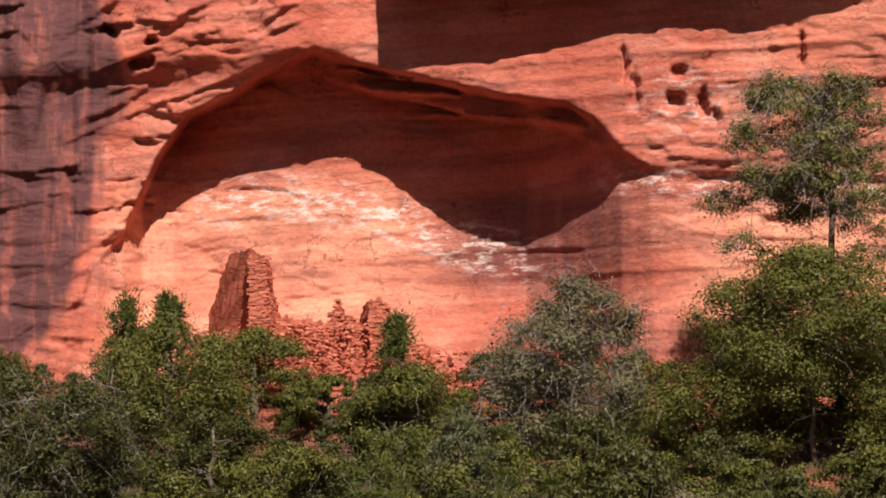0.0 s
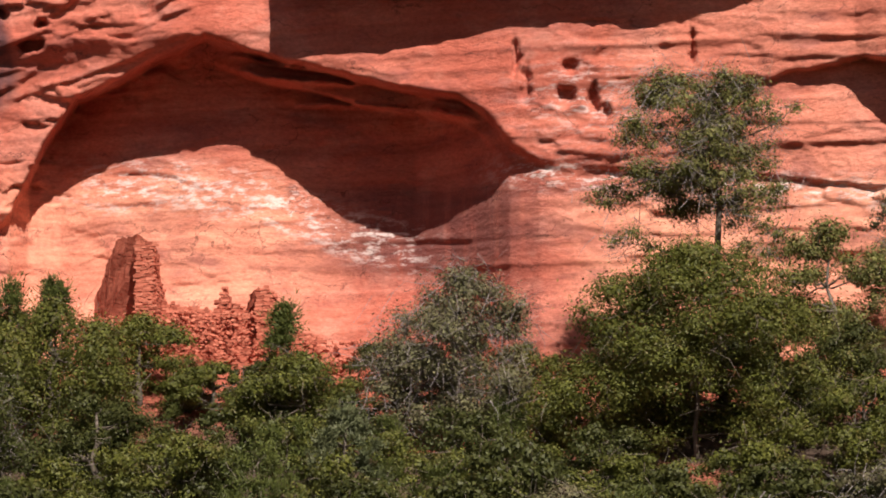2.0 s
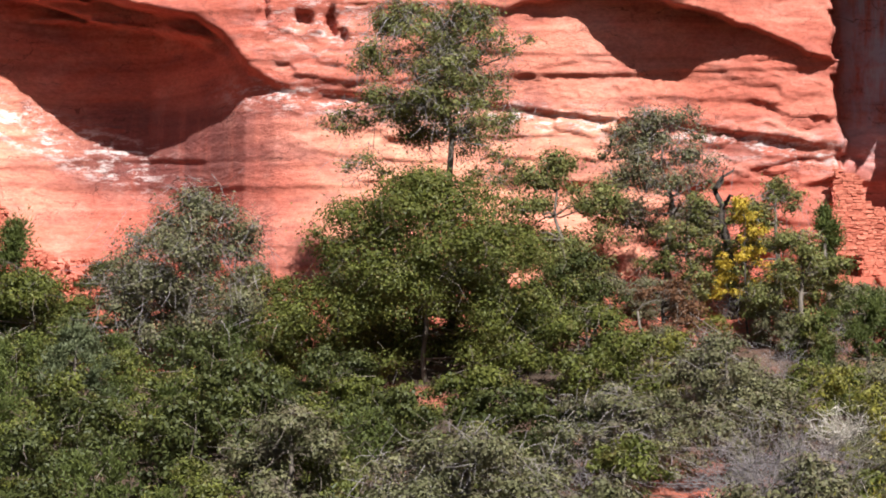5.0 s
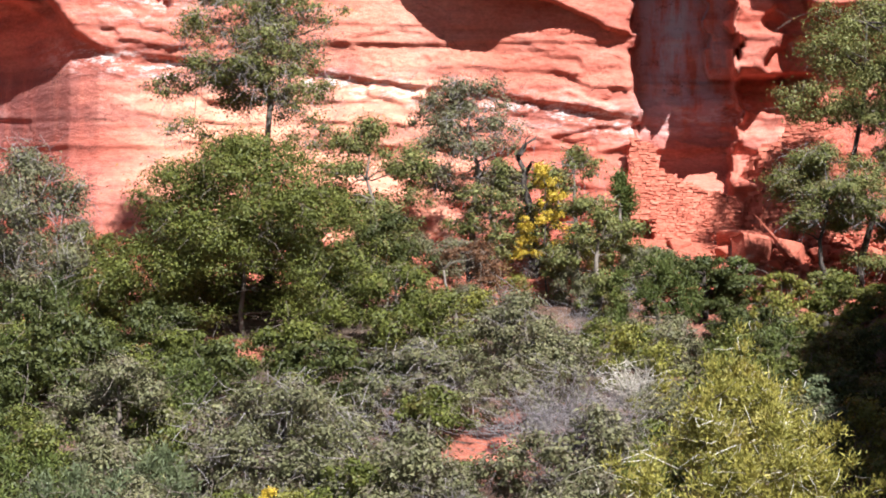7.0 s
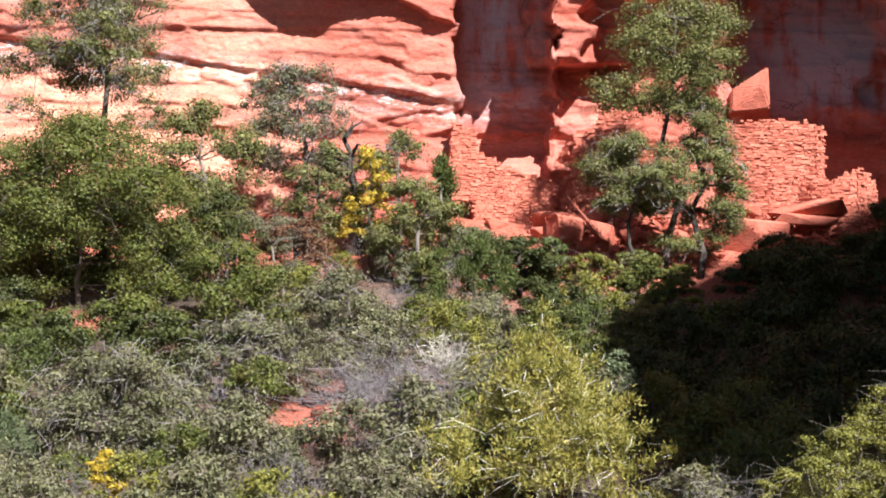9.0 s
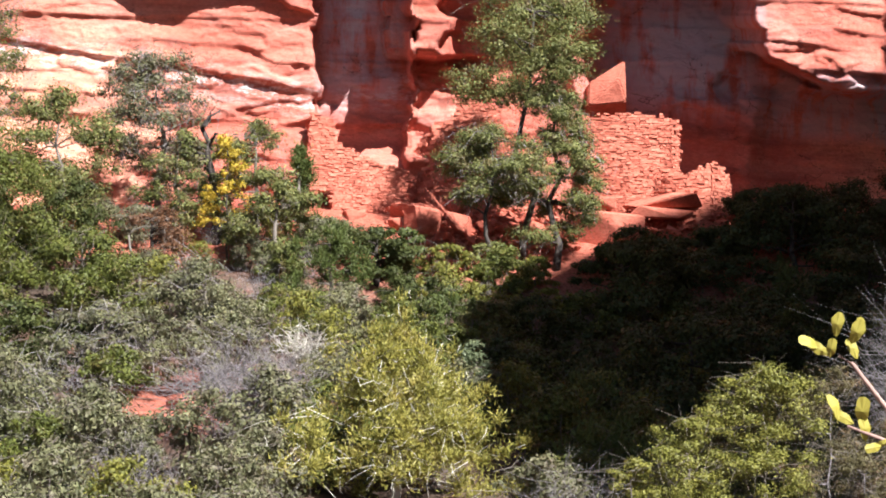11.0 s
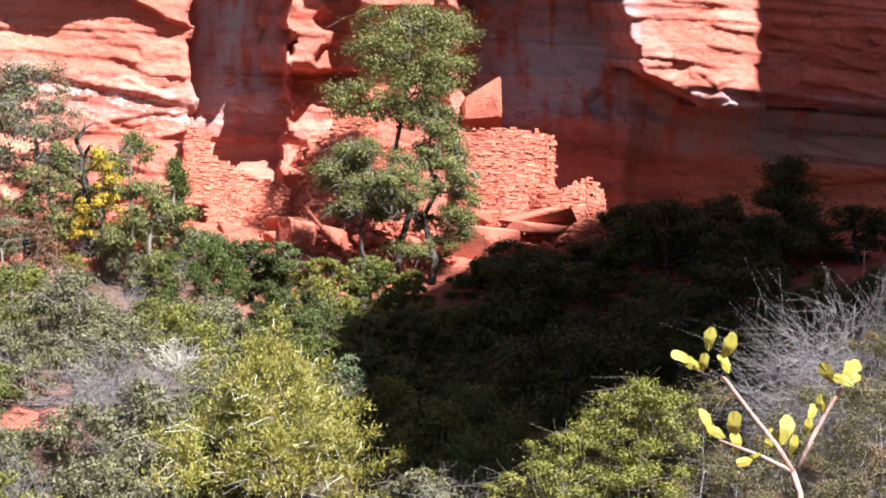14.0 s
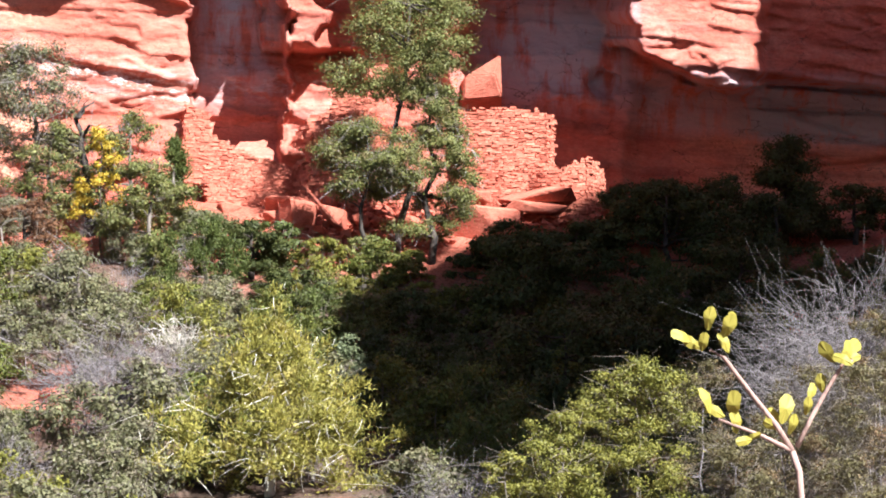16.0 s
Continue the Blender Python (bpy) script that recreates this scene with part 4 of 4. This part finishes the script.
def scatter():
    r = np.random.RandomState(77)
    kinds = patterns()
    taken = []
    zones = {"left": (0, 0, 1, 1, 1, 4, 5, 5), "centre": (2, 2, 3, 3, 8, 8, 4, 0, 6, 3, 2), "right": (1, 1, 0, 5, 6, 0, 1), "upper": (0, 3, 2, 6, 8, 3, 3, 8), "near": (6, 2, 3, 8, 3, 8)}
    for _ in range(20000):
        y = r.uniform(55, 103) if r.uniform() < 0.9 else r.uniform(36, 56)
        x = r.uniform(-0.4, 0.42) * (y + 2)
        if y < 56 and not (-0.12 < x / y < 0.45):
            continue
        s = r.uniform(0.6, 1.2) * np.interp(y, [36, 60, 80, 103], [0.6, 0.9, 1.0, 0.75])
        if any((x - a) ** 2 + ((y - b) * 0.75) ** 2 < (0.84 * (s + q)) ** 2 for a, b, q in taken):
            continue
        # the boulders, the ruins and the foot of the large oak stay open
        if (-10.5 < x < -1 and 85 < y < 93) or (0.5 < x < 6.5 and 90 < y < 100 and r.uniform() < 0.7):
            continue
        if (y > 95.3 and 9.5 < x < 22) or (y > 96.5 and x > 30) or (y > 98.5 and (9.5 < x < 30 or -34 < x < -20)) or (y < 66 and 0.08 < x / y < 0.19) or (y < 57 and x / y > 0.1) or (71 < y < 79 and (0.018 < x / y < 0.05 or 0.066 < x / y < 0.095)) or (abs(x - 2.5) < 1.0 and abs(y - 70) < 2):
            continue
        if abs(x + 0.052 * y) < 1.5 and 50 < y < 63:
            continue
        if ((x - 4.4) / 2.6) ** 2 + ((y - 78.5) / 3.5) ** 2 < 1 and r.uniform() < 0.8:
            continue
        taken.append((x, y, s))
        zone = "left" if x < -9 or (x < 0 and y > 79) else "right" if x > 11 + (y - 60) * 0.06 and y > 62 else "near" if y < 62 else "upper" if y > 80 else "centre"
        k = kinds[zones[zone][r.randint(len(zones[zone]))]]
        m = Matrix.LocRotScale((x, y, float(ground_z(x, y)) - 0.12), Euler((0, 0, r.uniform(0, 6.28))), (s, s, s * r.uniform(0.85, 1.2)))
        copy_thing(k, m)["group"] = "bushes on the slope"
        if len(taken) > 480:
            break
    for k in kinds:
        for o in (*k.children_recursive, k):
            bpy.data.objects.remove(o)


scatter()


# ---- ruins ----
def hull(r, n=16, size=(1, 1, 1), power=0.55, worn=True):
    """An angular block of rock."""
    bm = bmesh.new()
    for _ in range(n):
        p = r.uniform(-1, 1, 3)
        p = np.sign(p) * np.abs(p) ** power
        bm.verts.new(p * np.array(size) / 2)
    out = bmesh.ops.convex_hull(bm, input=bm.verts)
    bmesh.ops.delete(bm, geom=[g for g in out["geom_interior"] if isinstance(g, bmesh.types.BMVert)], context="VERTS")
    if worn:
        bmesh.ops.bevel(bm, geom=bm.edges[:], offset=min(size) * 0.05, segments=1, affect="EDGES")
    me = bpy.data.meshes.new("rock")
    bm.to_mesh(me)
    bm.free()
    return me


def boulder(x, y, z, size, seed, label="angular red sandstone boulder below the ruin", turn=0.0, mat=None):
    me = hull(np.random.RandomState(seed), 15, size)
    me.materials.append(mat or BOULDER)
    ob = new("boulder", me)
    ob.matrix_world = pose(x, y, z, 0, 0, turn)
    return tagged(ob, label, "boulder", "boulders below the ruins")


def stone_box(r, origin, along, out, w, h, depth):
    """One laid stone: a box with unequal corners."""
    verts = []
    for i in (0, 1):
        for j in (0, 1):
            for k in (0, 1):
                p = origin + along * (w * i) + Vector((0, 0, h * k)) + out * (depth * j)
                verts.append(p + Vector(r.uniform(-1, 1, 3)) * 0.022)
    return verts, [(0, 1, 3, 2), (4, 6, 7, 5), (0, 4, 5, 1), (2, 3, 7, 6), (1, 5, 7, 3), (0, 2, 6, 4)]


def masonry(name, path, base, tops, label, seed, thick=0.4, course=0.1, holes=(), loose=0.03, singly=0):
    """A ruined wall of thin laid stones along a path; tops gives the height at each of its points."""
    r = np.random.RandomState(seed)
    root = tagged(new(name), label, "ruined wall")
    root.location = (path[0][0], path[0][1], base)
    origin = Vector((path[0][0], path[0][1], base))
    stones, cores = [], []
    for k in range(len(path) - 1):
        a, b = Vector((*path[k], 0)), Vector((*path[k + 1], 0))
        way = (b - a).normalized()
        out = Vector((way.y, -way.x, 0))
        length = (b - a).length
        top = lambda s: tops[k] + (tops[k + 1] - tops[k]) * s / length
        z = base
        while z < max(tops[k], tops[k + 1]):
            h = course * r.uniform(0.7, 1.35)
            s = r.uniform(-0.15, 0)
            while s < length:
                w = r.uniform(0.1, 0.2) + 0.32 * r.uniform(0, 1) ** 2
                m = a + way * (s + w / 2)
                open_ = any(x0 < m.x < x1 and z0 < z + h / 2 < z1 for x0, x1, z0, z1 in holes)
                if z + h * 0.5 < top(min(max(s + w / 2, 0), length)) + r.normal() * 0.07 and not open_:
                    o = a + way * s + Vector((0, 0, z)) + out * r.uniform(-1.2 * loose, 1.2 * loose) + Vector((0, 0, r.uniform(-0.015, 0.015)))
                    stones.append(stone_box(r, o - origin, way, out, w * 0.94, h * r.uniform(0.82, 1.0), 0.12))
                s += w
            z += h
        n = max(2, int(length / 0.12))
        for q in range(n):
            s0 = length * q / n
            m = a + way * (s0 + length / n / 2)
            pieces = [(base - 0.6, top(s0) - 0.1)]
            for x0, x1, z0, z1 in holes:
                if x0 < m.x < x1:
                    pieces = [(base - 0.6, z0), (z1, top(s0) - 0.1)]
            for lo, hi in pieces:
                if hi > lo:
                    o = a + way * s0 + Vector((0, 0, lo)) - out * thick - origin
                    cores.append(stone_box(r, o, way, out, length / n, hi - lo, thick + 0.06))
    v, f = joined(cores)
    tagged(part("wall_core", mesh_of("wall_core", v, f, BOULDER), root, "red mud mortar core"), kind="stuff")
    picked = r.permutation(len(stones))[:singly] if singly else []
    for k in picked:
        v, f = stones[k]
        part("stone", mesh_of("stone", v, f, MASONRY), root)
    left = set(range(len(stones))) - set(int(k) for k in picked)
    if left:
        v, f = joined([stones[k] for k in sorted(left)])
        tagged(part("stonework", mesh_of("stonework", v, f, MASONRY), root, "thin courses of laid red sandstone"), kind="stuff")
    return root


def rubble(name, x0, x1, low, high, count, seed, label, size=0.34):
    """Fallen stones between two lines (y, z) of a slope."""
    r = np.random.RandomState(seed)
    verts, faces = [], []
    meshes = [hull(r, 11, (1, 0.8, 0.5), 0.7, False) for _ in range(6)]
    shapes = [([v.co.copy() for v in m.vertices], [tuple(p.vertices) for p in m.polygons]) for m in meshes]
    for _ in range(count):
        t = r.uniform()
        y, z = low[0] + (high[0] - low[0]) * t, low[1] + (high[1] - low[1]) * t
        s = size * r.uniform(0.35, 1.0) ** 1.5 * 1.6
        m = pose(r.uniform(x0, x1), y + r.normal() * 0.12, z + r.normal() * 0.06, r.uniform(-25, 25), r.uniform(-25, 25), r.uniform(0, 360))
        v, f = shapes[r.randint(6)]
        n = len(verts)
        verts += [tuple(m @ (p * s)) for p in v]
        faces += [tuple(i + n for i in q) for q in f]
    return tagged(new(name, mesh_of(name, verts, faces, MASONRY)), label, "rubble", kind="stuff")


# ruin in the open: a wall with a pillar and a low doorway, a middle wall, a tall room and a curved wall
masonry("ruined_wall", [(9.95, 104.8), (10.8, 104.85), (11.0, 104.9), (12.3, 105.0), (14.3, 105.3)], 16.6, [21.8, 21.6, 20.6, 19.9, 19.4], "ruined red stone wall with a tall pillar and a low doorway", 301, holes=((10.2, 10.9, 16.9, 18.25),), singly=150)
masonry("ruined_wall", [(14.9, 106.2), (15.6, 105.4), (16.7, 105.2)], 17.0, [20.6, 21.4, 22.2], "rough ruined stone wall in shade", 302, loose=0.09, course=0.17)
masonry("ruined_wall", [(16.7, 105.1), (18.2, 104.9), (19.8, 105.2), (22.6, 105.2)], 17.2, [23.2, 22.4, 22.1, 21.6], "high ruined wall of thin red stones behind trees", 303, singly=60)
masonry("ruined_tower", [(22.5, 104.5), (24.6, 104.1), (26.5, 104.0), (26.85, 104.35), (26.95, 106.4)], 17.4, [22.0, 22.15, 21.95, 21.9, 21.9], "tall ruined room of laid red stones with a small window", 304, holes=((23.1, 23.45, 19.5, 19.9), (22.8, 23.0, 19.95, 20.15)), singly=240)
masonry("curved_wall", [(25.7, 104.0), (26.3, 103.5), (27.2, 103.2), (28.2, 103.2), (28.9, 103.6), (29.3, 104.4)], 17.3, [19.1, 19.2, 19.35, 19.8, 19.4, 19.2], "low curved wall of small red stones", 305, course=0.11, singly=120)
# ruin in the alcove
corner_tower = masonry("ruined_tower", [(-30.25, 104.5), (-29.6, 104.5), (-29.5, 105.8)], 18.2, [23.2, 22.9, 20.8], "broken corner tower of red stone in the alcove", 306, loose=0.025)
masonry("ruined_wall", [(-30.0, 105.6), (-27.5, 105.6), (-26.7, 105.6), (-26.2, 105.6), (-25.3, 105.5)], 18.2, [20.7, 20.2, 20.1, 20.4, 19.6], "low broken stone wall above fallen rubble", 307, loose=0.03, course=0.11)
corner_wall = masonry("ruined_wall", [(-25.0, 104.7), (-24.4, 104.7), (-23.9, 105.1), (-22.6, 105.4)], 17.6, [20.9, 20.7, 19.4, 18.8], "broken wall corner of red stone in the alcove", 308, loose=0.03)


def broken_face(root, points, seed):
    """The dark inner side of a wall corner, leaned out over its foot so the sun misses it, with ragged stone ends."""
    r = np.random.RandomState(seed)
    bm = bmesh.new()
    for q in points:
        bm.verts.new(Vector(q) - root.location)
    bmesh.ops.convex_hull(bm, input=bm.verts)
    bmesh.ops.triangulate(bm, faces=bm.faces)
    bmesh.ops.subdivide_edges(bm, edges=bm.edges[:], cuts=7, use_grid_fill=True)
    for v in bm.verts:
        v.co += Vector(r.uniform(-1, 1, 3)) * 0.07
    me = bpy.data.meshes.new("broken_face")
    bm.to_mesh(me)
    bm.free()
    me.materials.append(BOULDER)
    part("broken_face", me, root, "shaded side of the wall, leaning out to turn from the sun")


# both lean out only to put their left sides in shade
broken_face(corner_tower, [(-30.2, 104.45, 23.3), (-31.2, 104.7, 23.2), (-31.9, 105.3, 22.2), (-30.25, 107.0, 18.6), (-32.7, 107.1, 18.6), (-33.0, 106.9, 20.6), (-30.4, 108.4, 23.2), (-32.6, 108.4, 21.4), (-30.3, 108.4, 18.6), (-32.8, 108.4, 18.6)], 361)
broken_face(corner_wall, [(-24.95, 104.7, 20.9), (-25.4, 105.0, 20.7), (-24.95, 106.2, 18.4), (-26.0, 106.2, 18.6), (-26.1, 106.1, 19.6), (-25.0, 107.2, 20.8), (-26.2, 107.2, 19.8), (-25.0, 107.2, 18.2), (-26.2, 107.2, 18.2)], 362)
masonry("ruined_wall", [(-27.1, 105.7), (-26.8, 105.6), (-26.4, 105.6)], 19.4, [20.2, 21.2, 20.2], "small stone stub on the low ruined wall", 309, loose=0.03)
rubble("rubble_slope", -33.0, -25.0, (102.2, 17.4), (105.3, 20.0), 1300, 311, "fallen red building stones below the alcove ruin", 0.22)
rubble("rubble_slope", -25.0, -17.5, (102.2, 16.6), (104.2, 18.4), 500, 312, "fallen red stones along the foot of the alcove", 0.24)
rubble("rubble_slope", 13.2, 21.5, (100.0, 15.0), (104.4, 17.6), 620, 313, "fallen red stones among the boulders")
rubble("rubble_slope", 9.8, 14.5, (103.2, 16.2), (104.7, 17.1), 120, 314, "fallen red stones before the doorway")
rubble("rubble_slope", 21.5, 30.0, (102.0, 16.3), (104.2, 17.9), 300, 315, "fallen red stones below the tall room")
boulder(14.55, 101.4, 16.35, (1.6, 1.3, 1.6), 431, "angular red sandstone boulder leaning below the ruin", turn=30)
boulder(16.05, 101.5, 16.3, (1.4, 1.2, 1.35), 432, "angular red sandstone boulder leaning below the ruin", turn=-20)
boulder(14.3, 103.2, 17.1, (2.2, 1.5, 1.1), 423, turn=8)
boulder(15.9, 103.4, 17.2, (1.3, 1.1, 0.9), 433, turn=50)
boulder(17.5, 101.7, 16.3, (0.9, 0.8, 0.7), 424, turn=60)
boulder(13.5, 101.9, 16.5, (0.8, 0.7, 0.6), 425, turn=15)
boulder(15.5, 100.9, 15.7, (0.9, 0.7, 0.5), 426, turn=35)
boulder(16.6, 100.8, 15.6, (0.7, 0.6, 0.45), 427, turn=75)
boulder(16.6, 104.2, 17.6, (1.0, 0.9, 1.0), 324)
boulder(18.2, 102.9, 16.5, (1.3, 1.2, 1.0), 325, turn=40)
boulder(19.6, 103.0, 16.4, (1.6, 1.2, 0.8), 326, turn=-20)
for ox, oy, w, seed in ((2.55, 77.5, 2.0, 351), (3.5, 78.5, 1.6, 352), (6.2, 77.8, 2.2, 353), (5.2, 79.5, 1.8, 354)):
    boulder(ox, oy, float(ground_z(ox, oy)) - 0.1, (w, 1.4, 1.2), seed, "low red rock outcrop between bushes", turn=20 * seed)
boulder(12.0, 103.9, 17.0, (1.4, 1.0, 0.8), 327, turn=12)
boulder(25.8, 102.5, 17.8, (4.0, 1.6, 0.75), 328, "long flat red sandstone slab below the tall room", turn=-4)
boulder(25.6, 102.2, 17.2, (3.6, 1.6, 0.5), 329, "long flat red sandstone slab below the tall room", turn=3)
boulder(22.4, 102.6, 17.6, (1.2, 1.0, 0.8), 330, turn=33)
boulder(23.2, 103.2, 17.8, (0.9, 0.8, 0.7), 331)
boulder(22.8, 101.5, 16.2, (3.6, 2.0, 2.0), 332, "large rounded red boulder half in shade", turn=10)
boulder(29.4, 102.6, 17.3, (1.6, 1.2, 1.2), 333, turn=50)


def wedge():
    bm = bmesh.new()
    for q in ((22.9, 105.4, 22.7), (24.7, 105.2, 22.9), (24.6, 105.0, 24.85), (22.95, 105.4, 23.8), (22.9, 107.5, 22.5), (25.2, 107.5, 22.6), (25.1, 107.2, 24.6), (23.2, 107.4, 23.9), (24.3, 104.9, 23.9)):
        bm.verts.new(q)
    bmesh.ops.convex_hull(bm, input=bm.verts)
    bmesh.ops.bevel(bm, geom=bm.edges[:], offset=0.06, segments=2, affect="EDGES")
    me = bpy.data.meshes.new("rock")
    bm.to_mesh(me)
    bm.free()
    me.materials.append(PALE_ROCK)
    return tagged(new("boulder", me), "pointed pale red block wedged above the ruin", "boulder", "boulders below the ruins")


wedge()


# ---- dead snags ----
def snag(x, y, line, radius, bark, label, seed, forks=6):
    r = np.random.RandomState(seed)
    ob = plant("dead_tree", x, y, label, "dead tree")
    pts = [Vector((0, 0, 0))] + [Vector(p) for p in line]
    v, f = tube(pts, [radius * (1 - 0.6 * k / (len(pts) - 1)) for k in range(len(pts))], 7)
    part("trunk", mesh_of("trunk", v, f, bark, True), ob)
    for _ in range(forks):
        s = pts[r.randint(len(pts) // 2, len(pts))]
        e = s + Vector((r.normal() * 0.8, r.normal() * 0.5, r.uniform(0.2, 0.9)))
        v, f = tube(bent(s, e, r, 0.15, 5), [radius * q for q in (0.4, 0.33, 0.25, 0.18, 0.06)], 5)
        part("branch", mesh_of("branch", v, f, bark, True), ob)
    return ob


snag(5.3, 99, [(0.1, 0, 1.2), (0.0, 0, 2.2), (-0.1, 0, 3.0), (-0.35, 0, 3.9), (-0.3, 0, 4.5), (-0.6, 0, 5.1)], 0.24, DARK_BARK, "charred forked dead trunk among shrubs", 341, 8)
snag(2.0, 93, [(0.05, 0, 0.9), (-0.1, 0, 1.6), (-0.35, 0, 2.2), (-0.4, 0, 2.7)], 0.09, BARK, "grey broken dead trunk on the slope", 342, 3)


# ---- the twig beside the camera ----
def near_twig():
    at = lambda px, py, dy=0.0: Vector((0.953 + (px - 1400) * 0.00066, 2.6 + dy, 1.72 - (py - 845) * 0.00065))
    root = tagged(new("leafy_twig"), "reddish twig with yellow-green oval leaves beside the path", "twig")
    r = np.random.RandomState(351)
    g = float(ground_z(0.97, 2.6))
    lines = [([Vector((0.99, 2.62, g - 0.05)), Vector((0.985, 2.61, 1.0)), Vector((0.975, 2.6, 1.5)), at(1415, 882), at(1403, 845)], 0.0048, 0.0038),
             ([at(1403, 845), at(1375, 800), at(1330, 745), at(1280, 680), at(1255, 665)], 0.0036, 0.0022),
             ([at(1403, 845), at(1350, 820), at(1310, 805), at(1268, 790)], 0.003, 0.0016),
             ([at(1412, 838), at(1440, 785), at(1470, 735), at(1500, 690), at(1520, 680)], 0.003, 0.0018)]
    for pts, a, b in lines:
        v, f = tube(pts, [a + (b - a) * k / (len(pts) - 1) for k in range(len(pts))], 8)
        part("stem", mesh_of("stem", v, f, RED_TWIG, True), root)
    for px, py, turn, s in ((1246, 612, 82, 1.1), (1204, 642, 165, 1.2), (1222, 655, 150, 1), (1236, 655, 85, 0.9), (1283, 625, 70, 1.2), (1298, 618, 88, 1.1), (1286, 650, 110, 1), (1246, 755, 110, 1.2), (1262, 775, 150, 1), (1292, 765, 92, 1.3),
                            (1300, 795, 100, 1.1), (1312, 828, 190, 0.9), (1330, 822, 20, 0.7), (1376, 790, 120, 1.2), (1390, 770, 75, 1.4), (1402, 800, 80, 1), (1366, 800, 160, 0.9), (1440, 765, 88, 0.9), (1450, 735, 60, 0.9), (1478, 668, 130, 1.2),
                            (1495, 680, 150, 1), (1508, 665, 60, 1.2), (1530, 655, 45, 1.3), (1520, 676, 20, 0.9), (1466, 722, 100, 0.9)):
        c, a = at(px, py, r.uniform(-0.015, 0.015)), radians(turn)
        long, side = Vector((math.cos(a), r.uniform(-0.5, 0.5), math.sin(a))).normalized(), None
        side = long.cross(Vector((r.uniform(-0.5, 0.5), -1, r.uniform(-0.5, 0.5)))).normalized()
        n = long.cross(side)
        rim = [c + long * (0.0132 * s * math.cos(w)) + side * (0.0062 * s * math.sin(w) * (1 + 0.35 * math.cos(w)) * (1 + 0.12 * math.sin(5 * w + px))) + n * (0.0045 * abs(math.sin(w)) + 0.003 * math.cos(2 * w) * s) for w in np.linspace(0, 2 * math.pi, 17)[:-1]]
        v = [c] + rim
        faces = [(0, 1 + k, 1 + (k + 1) % 16) for k in range(16)]
        part("leaf", mesh_of("leaf", v, faces, TWIG_LEAF), root)
    return root


near_twig()
